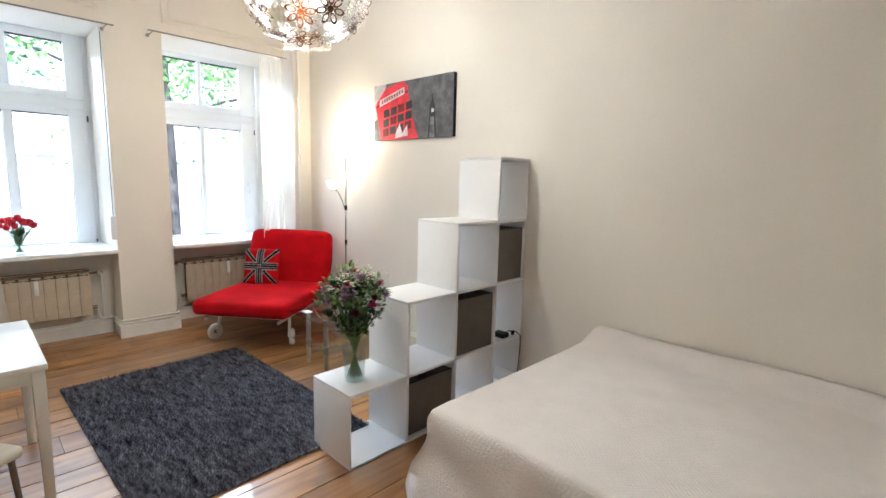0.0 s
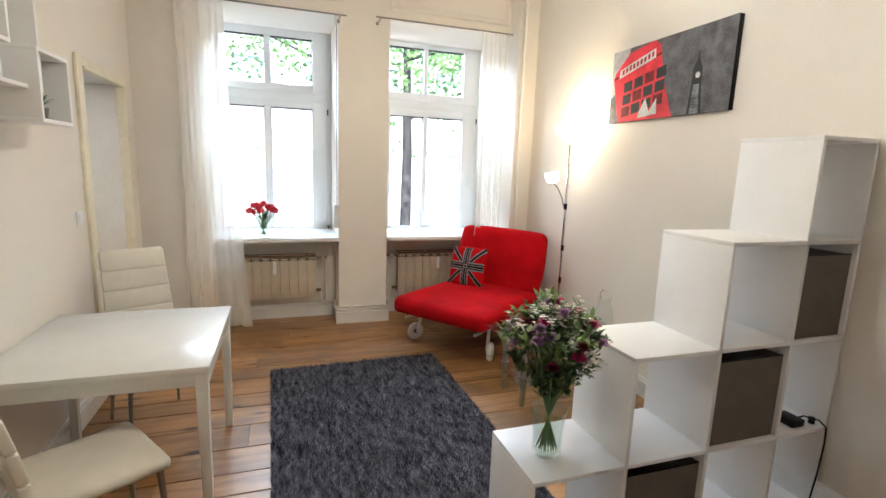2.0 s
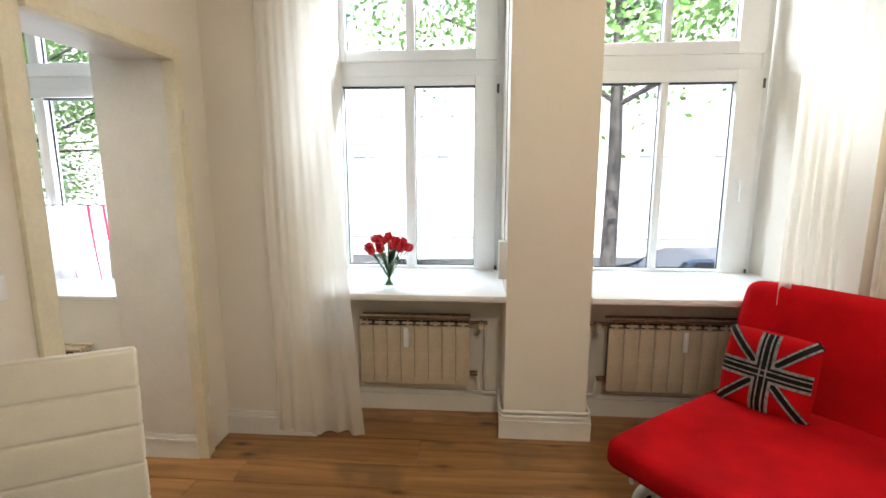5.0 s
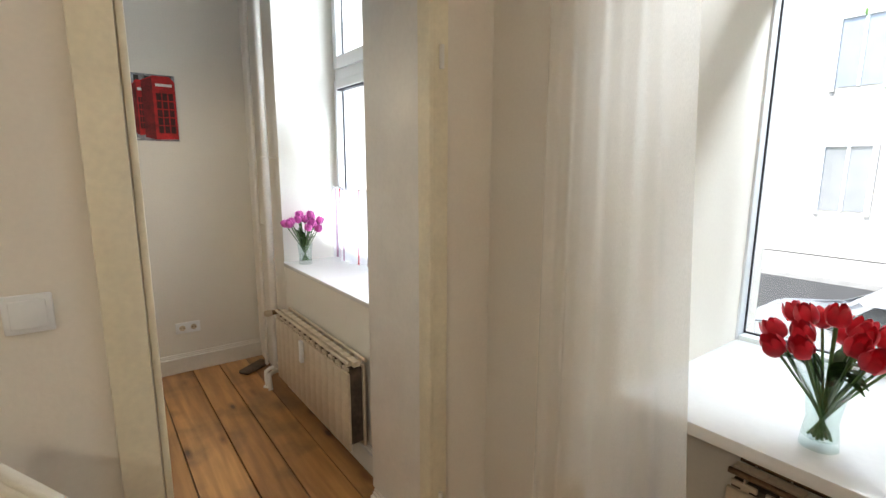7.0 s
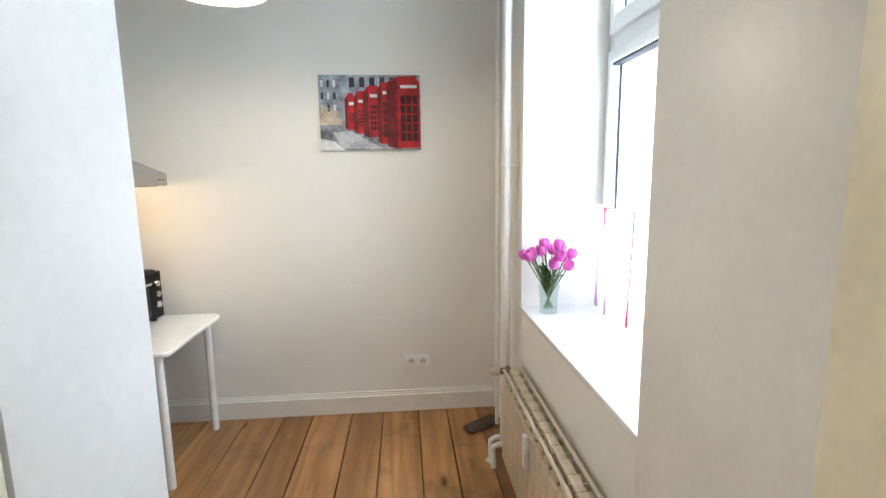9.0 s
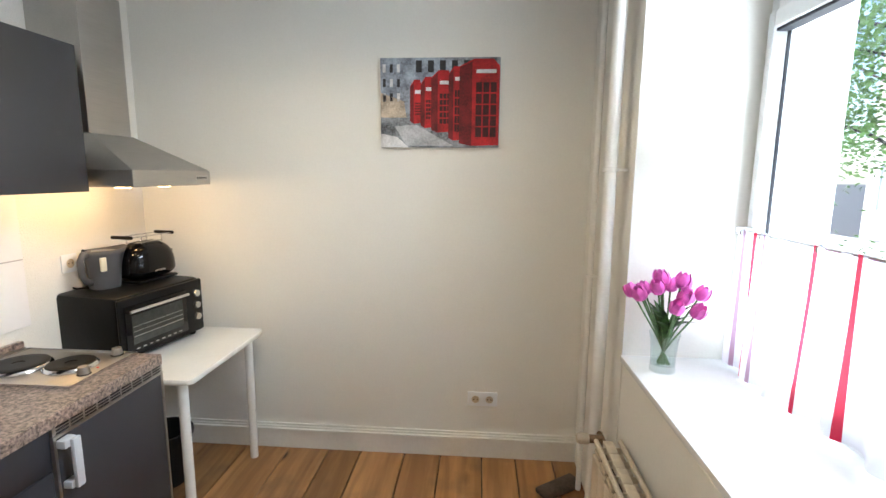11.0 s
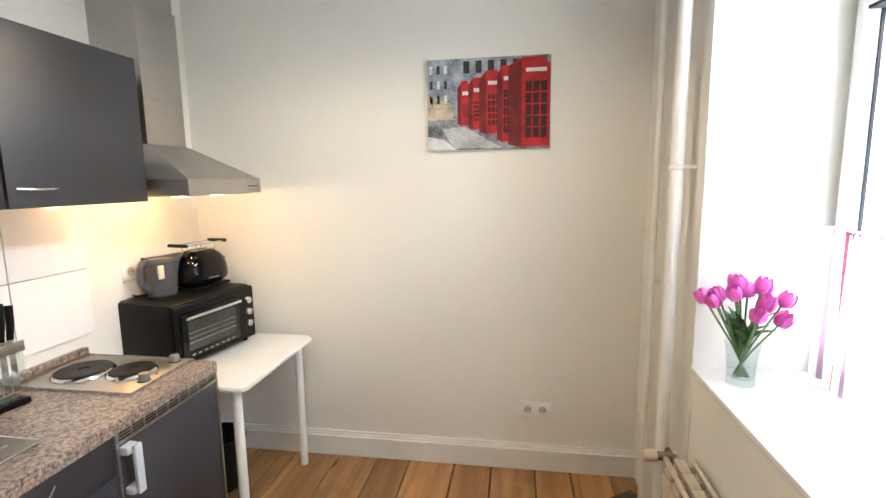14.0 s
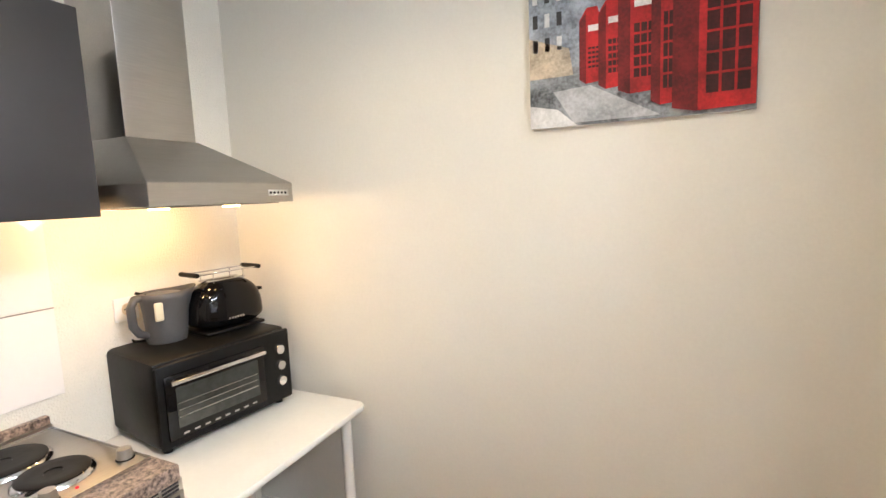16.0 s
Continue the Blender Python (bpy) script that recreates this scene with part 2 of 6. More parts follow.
def wood():
    """Oiled pine: a pale ground, long darker grain lines bent by a slow noise, knots with rings, grey wear and old stains."""
    m = mat("pine_floorboard", (0.47, 0.245, 0.085), 0.30, scale=1.3, fine=7, dark=(0.27, 0.125, 0.040), bump=0.12, stretch=(6, 0.5, 1), each=0.2, coat=0.2)
    n, l = m.node_tree.nodes, m.node_tree.links
    b = n["Principled BSDF"]
    col = b.inputs["Base Color"].links[0].from_socket
    mp = next(x for x in n if x.bl_idname == "ShaderNodeMapping")
    src = mp.inputs[0].links[0].from_socket

    def ramp(fac, p0, p1, c0=0.0, c1=1.0):
        ra = n.new("ShaderNodeValToRGB")
        ra.color_ramp.elements[0].position, ra.color_ramp.elements[1].position = p0, p1
        ra.color_ramp.elements[0].color, ra.color_ramp.elements[1].color = (c0, c0, c0, 1), (c1, c1, c1, 1)
        l.new(fac, ra.inputs[0])
        return ra.outputs[0]

    def over(under, tint, mask, kind="MIX"):
        mx = n.new("ShaderNodeMixRGB")
        mx.blend_type = kind
        mx.inputs[2].default_value = (*tint, 1)
        l.new(mask, mx.inputs[0]), l.new(under, mx.inputs[1])
        return mx.outputs[0]

    def mapped(scale):
        q = n.new("ShaderNodeMapping")
        q.inputs["Scale"].default_value = scale
        l.new(src, q.inputs[0])
        return q.outputs[0]

    wave = n.new("ShaderNodeTexWave")
    wave.bands_direction = "X"
    wave.inputs["Scale"].default_value, wave.inputs["Distortion"].default_value = 3.2, 16.0
    wave.inputs["Detail"].default_value, wave.inputs["Detail Scale"].default_value = 4.0, 0.8
    l.new(mapped((1.0, 0.16, 1.0)), wave.inputs[0])
    grain = ramp(wave.outputs["Fac"], 0.45, 1.0, 0.0, 0.36)
    col = over(col, (0.17, 0.066, 0.020), grain)
    knot = n.new("ShaderNodeTexVoronoi")
    l.new(mapped((6.5, 2.3, 1)), knot.inputs[0])
    knot.inputs["Scale"].default_value = 1.0
    col = over(col, (0.12, 0.040, 0.012), ramp(knot.outputs["Distance"], 0.09, 0.20, 0.7, 0.0))
    col = over(col, (0.035, 0.013, 0.007), ramp(knot.outputs["Distance"], 0.055, 0.10, 0.9, 0.0))
    stain = n.new("ShaderNodeTexNoise")
    stain.inputs["Scale"].default_value, stain.inputs["Detail"].default_value = 2.6, 6
    l.new(src, stain.inputs[0])
    worn = ramp(stain.outputs[0], 0.54, 0.66, 0.0, 0.5)
    col = over(col, (0.10, 0.060, 0.034), worn)
    l.new(col, b.inputs["Base Color"])
    rough = n.new("ShaderNodeMapRange")
    rough.inputs["To Min"].default_value, rough.inputs["To Max"].default_value = 0.24, 0.5
    l.new(stain.outputs[0], rough.inputs[0]), l.new(rough.outputs[0], b.inputs["Roughness"])
    return m


def woven(m):
    """A relief of ribbed lozenges on a cloth, in its own plane."""
    n, l = m.node_tree.nodes, m.node_tree.links
    b = n["Principled BSDF"]
    co = next(x for x in n if x.bl_idname == "ShaderNodeTexCoord")
    last = b.inputs["Normal"].links[0].from_socket

    def ribs(angle):
        q, w = n.new("ShaderNodeMapping"), n.new("ShaderNodeTexWave")
        q.inputs["Rotation"].default_value[2] = radians(angle)
        w.inputs["Scale"].default_value, w.inputs["Distortion"].default_value = 22.0, 0.4
        l.new(co.outputs["Object"], q.inputs[0]), l.new(q.outputs[0], w.inputs[0])
        return w.outputs["Fac"]

    q, check, mx = n.new("ShaderNodeMapping"), n.new("ShaderNodeTexChecker"), n.new("ShaderNodeMixRGB")
    q.inputs["Rotation"].default_value[2] = radians(45)
    check.inputs["Scale"].default_value = 4.2
    l.new(co.outputs["Object"], q.inputs[0]), l.new(q.outputs[0], check.inputs[0])
    l.new(check.outputs["Fac"], mx.inputs[0]), l.new(ribs(45), mx.inputs[1]), l.new(ribs(-45), mx.inputs[2])
    bp = n.new("ShaderNodeBump")
    bp.inputs["Strength"].default_value, bp.inputs["Distance"].default_value = 0.22, 0.004
    l.new(mx.outputs[0], bp.inputs["Height"]), l.new(last, bp.inputs["Normal"]), l.new(bp.outputs[0], b.inputs["Normal"])


woven(M["bed"])
M["wood"] = wood()


# ---- mesh helpers ----
def box(bm, lo, hi, bevel=0.0, seg=2):
    lo, hi = [min(a, b) for a, b in zip(lo, hi)], [max(a, b) for a, b in zip(lo, hi)]
    g = bmesh.ops.create_cube(bm, size=1.0)
    for v in g["verts"]:
        v.co = [lo[i] + (v.co[i] + 0.5) * (hi[i] - lo[i]) for i in range(3)]
    if bevel:
        bmesh.ops.bevel(bm, geom=list({e for v in g["verts"] for e in v.link_edges}), offset=bevel, segments=seg, affect="EDGES", profile=0.5)


def tube(bm, pts, r, seg=10, cap=True, r1=None):
    """A round bar through the points."""
    pts = [Vector(p) for p in pts]
    rings = []
    for i, p in enumerate(pts):
        d = (pts[min(i + 1, len(pts) - 1)] - pts[max(i - 1, 0)]).normalized()
        a = d.orthogonal().normalized() if not rings else (rings[-1][1] - d * rings[-1][1].dot(d)).normalized()
        b = d.cross(a)
        rr = r if r1 is None else r + (r1 - r) * i / (len(pts) - 1)
        rings.append(([bm.verts.new(p + (a * math.cos(k * math.tau / seg) + b * math.sin(k * math.tau / seg)) * rr) for k in range(seg)], a))
    for (u, _), (w, _) in zip(rings, rings[1:]):
        for k in range(seg):
            bm.faces.new((u[k], u[(k + 1) % seg], w[(k + 1) % seg], w[k]))
    if cap:
        bm.faces.new(rings[0][0][::-1]), bm.faces.new(rings[-1][0])


def lathe(bm, prof, seg=24, at=(0, 0, 0), wave=None):
    """Turns a profile of (radius, height) about the z axis."""
    rings = []
    for r, z in prof:
        rings.append([bm.verts.new((at[0] + r * math.cos(k * math.tau / seg), at[1] + r * math.sin(k * math.tau / seg), at[2] + z)) for k in range(seg)] if r > 1e-5
                     else [bm.verts.new((at[0], at[1], at[2] + z))])
    for u, w in zip(rings, rings[1:]):
        for k in range(seg):
            f = [u[k % len(u)], u[(k + 1) % len(u)], w[(k + 1) % len(w)], w[k % len(w)]]
            f = list(dict.fromkeys(f))
            if len(f) > 2:
                bm.faces.new(f)


def quad(bm, *pts):
    return bm.faces.new([bm.verts.new(p) for p in pts])


def part(name, bm, material, parent=None, label="", smooth=None, kind="", solid=0.0):
    bmesh.ops.recalc_face_normals(bm, faces=bm.faces)
    me = bpy.data.meshes.new(name)
    bm.to_mesh(me)
    bm.free()
    me.materials.append(M[material] if isinstance(material, str) else material)
    if smooth is not None:
        me.shade_smooth() if smooth >= 180 else me.set_sharp_from_angle(angle=radians(smooth)) if False else me.shade_smooth()
        if smooth < 180:
            me.set_sharp_from_angle(angle=radians(smooth))
    ob = new(name, me)
    ob.parent = parent
    if solid:
        md = ob.modifiers.new("thickness", "SOLIDIFY")
        md.thickness = solid
    return tagged(ob, label=label, kind=kind)


def one(name, material, parent, fn, *a, label="", smooth=None, kind="", **k):
    bm = bmesh.new()
    fn(bm, *a, **k)
    return part(name, bm, material, parent, label, smooth, kind)


def boxes(name, material, parent, items, bevel=0.0, label="", kind="", smooth=None):
    bm = bmesh.new()
    for lo, hi in items:
        box(bm, lo, hi, bevel)
    return part(name, bm, material, parent, label, smooth if smooth else (35 if bevel else None), kind)


def thing(name, loc, label, category, group="", rz=0.0):
    ob = new(name)
    ob.empty_display_size = 0.1
    ob.matrix_basis = pose(*loc, 0, 0, rz)
    return tagged(ob, label=label, category=category, group=group)


def structure(name, material, items, bevel=0.0, parent=None, label=""):
    return boxes(name, material, parent, items, bevel, label=label, kind="structure")


# ---- the large structure ----
NORTH, PY0, PYN, PY1, KS, KE, H = 5.07, 1.03, 1.150, 1.43, -1.165, -0.78, 3.6
structure("wall_north", "wall", [((-4.25, NORTH, 0), (3.8, NORTH + 0.2, H))])
structure("wall_east", "wall", [((3.6, PY1, 0), (3.8, NORTH, H))])
structure("wall_west", "wall", [
    ((-4.25, PY1, 0), (-3.30, 1.98, H)), ((-4.25, 3.11, 0), (-3.36, 3.59, H)), ((-4.25, 4.86, 0), (-3.16, NORTH, H)),
    ((-4.25, 1.98, 2.94), (-3.36, 3.11, H)), ((-4.25, 3.59, 2.96), (-3.36, 4.86, H)),
    ((-4.25, 1.98, 0), (-3.67, 3.11, 0.82)), ((-4.25, 3.59, 0), (-3.67, 4.86, 0.82))])
structure("wall_partition", "wall", [
    ((-4.25, PY0, 0), (-3.03, PY1, H)), ((-2.225, PYN, 0), (3.8, PY1, H)), ((-3.03, PYN, 2.14), (-2.225, PY1, H))])
structure("wall_kitchen_west", "kwall", [
    ((-3.85, KS, 0), (-3.165, -0.455, H)), ((-3.85, 0.90, 0), (-3.165, PY0, H)),
    ((-3.85, -0.455, 2.94), (-3.165, 0.90, H)), ((-3.70, -0.455, 0), (-3.168, 0.90, 0.862))])
structure("wall_kitchen_south", "kwall", [((-3.85, KS - 0.2, 0), (KE + 0.2, KS, H))])
structure("wall_kitchen_east", "plaster", [((KE, KS, 0), (KE + 0.2, PYN, H))])
structure("ceiling", "ceiling", [((-4.25, PYN, H), (3.8, NORTH + 0.2, H + 0.2)), ((-3.85, KS - 0.2, H), (KE + 0.2, PYN, H + 0.2))])
floor = structure("floor", "darkbrown", [((-3.7, PY0, -0.2), (3.62, NORTH, -0.026)), ((-3.7, KS, -0.2), (KE, PY0, -0.026))])


def skirting(name, runs):
    """Moulded skirting boards: a low step, a board and a beaded top. Runs of (x0, y0, x1, y1, nx, ny)."""
    bm = bmesh.new()
    for x0, y0, x1, y1, nx, ny in runs:
        for lo, hi, d in ((0.0, 0.10, 0.022), (0.10, 0.118, 0.030), (0.118, 0.13, 0.018), (0.13, 0.142, 0.012)):
            box(bm, (x0, y0, lo), (x1 + nx * d, y1 + ny * d, hi), 0.0)
    return part(name, bm, "trim", None, kind="structure")


skirting("baseboard", [
    (-3.14, NORTH, 3.6, NORTH, 0, -1), (-2.138, PY1, 3.6, PY1, 0, 1), (-3.30, PY1, -3.30, 1.98, 1, 0), (-3.36, 3.08, -3.36, 3.62, 1, 0),
    (-3.64, 1.98, -3.30, 1.98, 0, 1), (-3.67, 2.0, -3.67, 3.08, 1, 0), (-3.67, 3.62, -3.67, 4.86, 1, 0), (-3.67, 3.11, -3.36, 3.11, 0, -1), (-3.67, 3.59, -3.36, 3.59, 0, 1),
    (-3.165, KS, -0.80, KS, 0, 1), (-3.03, PY0 + 0.0, -3.03, PY1 - 0.03, 1, 0), (-3.168, -0.455, -3.168, 0.90, 1, 0)])

# door opening: cream casing, white reveal
structure("door_frame", "cream", [
    ((-3.03, PY1, 0), (-3.092, PY1 + 0.022, 2.20)), ((-2.222, PY1, 0), (-2.14, PY1 + 0.022, 2.20)), ((-3.03, PY1, 2.14), (-2.222, PY1 + 0.022, 2.20)),
    ((-3.03, PY1 - 0.035, 0), (-3.012, PY1 + 0.03, 2.14)), ((-2.2255, PY1 - 0.022, 0), (-2.242, PY1 + 0.006, 2.14)), ((-3.012, PY1 - 0.035, 2.122), (-2.242, PY1 + 0.03, 2.14))], 0.004)
structure("door_reveal", "trim", [((-3.03, PY0 - 0.015, 0.145), (-3.022, PY1 - 0.036, 2.14)), ((-2.236, PYN - 0.003, 0), (-2.2255, PY1 - 0.034, 2.13)),
                                  ((-3.022, PYN - 0.015, 2.132), (-2.237, PY1 - 0.041, 2.14))], 0.001)
structure("door_groove", "gasket", [((-2.229, PY1 - 0.0335, 0), (-2.2255, PY1 - 0.0225, 2.13))])
structure("strike_plate", "brass", [((-2.2375, PY1 - 0.062, 0.96), (-2.2362, PY1 - 0.044, 1.10))])
for z in (0.33, 1.86):
    bm = bmesh.new()
    tube(bm, [(-3.06, PY1 + 0.03, z - 0.035), (-3.06, PY1 + 0.03, z + 0.035)], 0.008)
    tube(bm, [(-3.06, PY1 + 0.0, z), (-3.06, PY1 + 0.03, z)], 0.005)
    part("hinge_pin", bm, "trim", None, kind="structure", smooth=40)


def window(name, x, y0, y1, z0, z1, zt0, zt1, cols_low, cols_up, gz, handle=None):
    """A casement window with a fanlight: outer frame, sashes, glazing bars, panes with dark gaskets. x is the glass's plane."""
    w = new(name)
    tagged(w, "white plastic window with two panes below and two small panes above", "window", kind="structure")
    t = 0.035
    boxes("window_frame", "upvc", w, [((x - t, y0, z0), (x + t, y0 + 0.055, z1)), ((x - t, y1 - 0.055, z0), (x + t, y1, z1)),
                                      ((x - t, y0 + 0.055, z0), (x + t, y1 - 0.055, z0 + 0.045)), ((x - t, y0 + 0.055, z1 - 0.05), (x + t, y1 - 0.055, z1)),
                                      ((x - t, y0 + 0.055, zt0), (x + t, y1 - 0.055, zt1))], 0.005)
    for cols, (g0, g1) in ((cols_low, gz[0]), (cols_up, gz[1])):
        s0, s1 = y0 + 0.045, y1 - 0.045
        b0, b1 = (z0 + 0.04, zt0 + 0.01) if g0 < 1.5 else (zt1 - 0.01, z1 - 0.04)
        xs = (x - 0.02, x + t + 0.022)
        boxes("sash", "upvc", w, [((xs[0], s0, b0), (xs[1], cols[0][0], b1)), ((xs[0], cols[-1][1], b0), (xs[1], s1, b1)),
                                  ((xs[0], cols[0][0], b0), (xs[1], cols[-1][1], g0)), ((xs[0], cols[0][0], g1), (xs[1], cols[-1][1], b1)),
                                  ((xs[0], cols[0][1], g0), (xs[1] - 0.008, cols[1][0], g1))], 0.006)
        for c0, c1 in cols:
            p = one("pane", "pane", w, box, (x - 0.003, c0, g0), (x + 0.003, c1, g1))
            p.visible_shadow = False
            boxes("gasket", "gasket", w, [((x + 0.003, c0, g1 - 0.010), (x + t + 0.012, c1, g1 - 0.0005)), ((x + 0.003, c0, g0 + 0.0005), (x + 0.012, c1, g0 + 0.006)),
                                          ((x + 0.003, c0 + 0.0005, g0 + 0.006), (x + 0.012, c0 + 0.005, g1 - 0.01)), ((x + 0.003, c1 - 0.005, g0 + 0.006), (x + 0.012, c1 - 0.0005, g1 - 0.01))])
    if handle:
        for hy, hz in handle:
            bm = bmesh.new()
            box(bm, (x + 0.057, hy - 0.014, hz - 0.035), (x + 0.068, hy + 0.014, hz + 0.035), 0.004)
            box(bm, (x + 0.068, hy - 0.008, hz - 0.008), (x + 0.10, hy + 0.008, hz + 0.008), 0.003)
            box(bm, (x + 0.09, hy - 0.010, hz - 0.12), (x + 0.105, hy + 0.010, hz + 0.012), 0.005)
            part("window_handle", bm, "upvc", w, "white lever handle", smooth=40)
    for hz in (z0 + 0.08, zt0 - 0.08):
        one("window_hinge", "grey", w, tube, [(x + 0.06, y1 - 0.04, hz - 0.03), (x + 0.06, y1 - 0.04, hz + 0.03)], 0.008, smooth=40)
    return w


LX, KX = -4.13, -3.61
window("window_1", LX, 1.93, 3.11, 0.80, 2.98, 2.22, 2.34, [(1.99, 2.425), (2.495, 2.915)], [(2.02, 2.44), (2.50, 2.915)], [(0.90, 2.165), (2.40, 2.865)], [(1.95, 1.50), (1.95, 2.5)])
window("window_2", LX, 3.62, 4.84, 0.80, 3.00, 2.23, 2.35, [(3.76, 4.15), (4.20, 4.63)], [(3.74, 4.14), (4.19, 4.62)], [(0.90, 2.165), (2.42, 2.905)], [(4.70, 1.5)])
window("window_3", KX, -0.475, 0.92, 0.82, 2.97, 2.08, 2.17, [(-0.395, 0.17), (0.24, 0.85)], [(-0.375, 0.17), (0.24, 0.85)], [(0.92, 2.035), (2.24, 2.88)], None)
structure("window_sill_1", "sill", [((LX + 0.035, 1.981, 0.845), (-3.325, 3.109, 0.882))], 0.006)
structure("window_sill_2", "sill", [((LX + 0.035, 3.591, 0.845), (-3.325, 4.859, 0.882))], 0.006)
structure("window_sill_3", "sill", [((KX + 0.035, -0.454, 0.8625), (-3.158, 0.899, 0.886))], 0.003)
# shutter housing panels over the windows
for y0, y1 in ((3.60, 4.84), (2.0, 3.09)):
    structure("shutter_box_panel", "wall", [((-3.36, y0, 3.05), (-3.345, y1, 3.07)), ((-3.36, y0, 3.07), (-3.345, y0 + 0.03, 3.55)), ((-3.36, y1 - 0.03, 3.07), (-3.345, y1, 3.55)),
                                            ((-3.36, y0 + 0.06, 3.10), (-3.350, y1 - 0.06, 3.52))], 0.003)

# ---- living room: radiators, sills, curtains ----
def radiator(name, y0, y1, n, x, z0, z1, knob, valve, label):
    """A sectional radiator: each section a fluted front and dark gap, with top openings, a valve and a heat meter."""
    r = thing(name, (x, (y0 + y1) / 2, 0), label, "radiator", "radiators under the windows")
    a, w = (y0 - y1) / 2, (y1 - y0) / n
    base = None
    for i in range(n):
        c = a + (i + 0.5) * w
        if base is None:
            bm = bmesh.new()
            box(bm, (0.036, -w / 2 + 0.0012, z0), (0.05, w / 2 - 0.0012, z1 - 0.056), 0.003)
            box(bm, (-0.03, -w * 0.12, z0 + 0.02), (0.036, w * 0.12, z1 - 0.05))
            box(bm, (-0.045, -w / 2 + 0.003, z0), (-0.03, w / 2 - 0.003, z1 - 0.03), 0.003)
            box(bm, (-0.018, -w / 2 + 0.001, z1 - 0.03), (0.016, w / 2 - 0.001, z1 - 0.004), 0.002)
            box(bm, (-0.044, -0.002, z1 - 0.034), (0.044, 0.002, z1 - 0.007))
            box(bm, (0.036, -w / 2 + 0.010, z1 - 0.046), (0.047, w / 2 - 0.010, z1 - 0.03), 0.003)
            base = part("section", bm, "iron", r, smooth=40)
            base.location = (0, c, 0)
        else:
            o = new("section", base.data)
            o.parent, o.location = r, (0, c, 0)
    # Dark block fills the hollow: the shade between the ribs as colour.
    boxes("inner_core", "darkbrown", r, [((-0.028, a + 0.008, z0 + 0.03), (0.034, -a - 0.008, z1 - 0.040))])
    for sx in (-0.046, 0.040):
        one("top_rail", "iron" if y0 < 1 else "brass", r, tube, [(sx, a, z1 - 0.008), (sx, -a, z1 - 0.008)], 0.009, smooth=40)
    k = a + (knob - y0)
    boxes("heat_meter", "upvc", r, [((0.051, k - 0.016, z1 - 0.19), (0.072, k + 0.016, z1 - 0.06))], 0.005, label="small white heat meter")
    s = 1 if valve > 0 else -1
    e = -a if valve > 0 else a
    bm = bmesh.new()
    tube(bm, [(0, e, z1 - 0.04), (0, e + s * 0.11, z1 - 0.04)], 0.012)
    tube(bm, [(0, e + s * 0.07, z1 - 0.04), (0.05, e + s * 0.07, z1 - 0.04)], 0.016)
    part("valve_fitting", bm, "brass", r, smooth=40)
    one("return_fitting", "brass", r, tube, [(0, e, z0 + 0.06), (0, e + s * 0.05, z0 + 0.06)], 0.016, smooth=40)
    one("thermostat_knob", "iron", r, lathe, [(0, 0.0), (0.02, 0), (0.022, 0.03), (0.016, 0.045), (0, 0.045)], 16, smooth=40).matrix_basis = pose(0.05, e + s * 0.07, z1 - 0.04, 0, 90, 0)
    bm = bmesh.new()
    tube(bm, [(-0.02, e + s * 0.10, z1 - 0.04), (-0.02, e + s * 0.10, 0.20), (-0.02, e + s * 0.12, 0.16), (-0.02, e + s * 0.17, 0.16)], 0.009)
    tube(bm, [(0.0, e + s * 0.045, z0 + 0.06), (0.0, e + s * 0.06, 0.19), (0.0, e + s * 0.08, 0.175), (0.0, e + s * 0.17, 0.175)], 0.009)
    part("feed_pipe", bm, "trim", r, smooth=60)
    return r


radiator("radiator", 2.20, 2.90, 8, -3.585, 0.24, 0.68, 2.50, 1, "cream sectional radiator with eight ribs under a window")
radiator("radiator", 3.75, 4.58, 9, -3.585, 0.23, 0.69, 4.20, -1, "cream sectional radiator behind the red folding chair")
radiator("radiator", -0.33, 0.74, 13, -3.095, 0.155, 0.61, 0.16, -1, "cream sectional radiator under the deep kitchen sill")


def curtain(name, label, category, x, y0, y1, z0, z1, folds, depth, material, flare=0.0, bands=(), group=""):
    c = thing(name, (x, (y0 + y1) / 2, z1), label, category, group)
    w, nz, nu = (y1 - y0), 26, folds * 12
    rnd = random.Random(folds * 7 + int(y0 * 10))
    ph = [rnd.uniform(0, 6.28) for _ in range(6)]

    def at(u, v, off=0.0):
        sp = 1 + flare * (1 - v) ** 1.5
        wob = math.sin(u * folds * math.tau + ph[0] + 0.5 * math.sin(u * 9 + ph[1])) * (0.6 + 0.4 * math.sin(v * 3 + ph[2])) + 0.18 * math.sin(u * folds * 1.7 * math.tau + ph[3] + v * 2)
        return (wob * depth * (0.45 + 0.55 * (1 - v)) + off, (u - 0.5) * w + max(0, u - 0.35) * w * (sp - 1) * 1.4, (v - 1) * (z1 - z0) + 0.012 * math.sin(u * 11 + ph[4]) * (1 - v))

    def sheet(u0, u1, n, off=0.0, v0=0.0):
        bm = bmesh.new()
        g = [[bm.verts.new(at(u0 + (u1 - u0) * i / n, v0 + (1 - v0) * j / nz, off)) for i in range(n + 1)] for j in range(nz + 1)]
        for j in range(nz):
            for i in range(n):
                bm.faces.new((g[j][i], g[j][i + 1], g[j + 1][i + 1], g[j + 1][i]))
        return bm
    part("fabric", sheet(0, 1, nu), material, c, smooth=180)
    for u, du, m in bands:
        part("woven_band", sheet(u - du / 2, u + du / 2, 8, 0.0025), m, c, smooth=180)
    return c


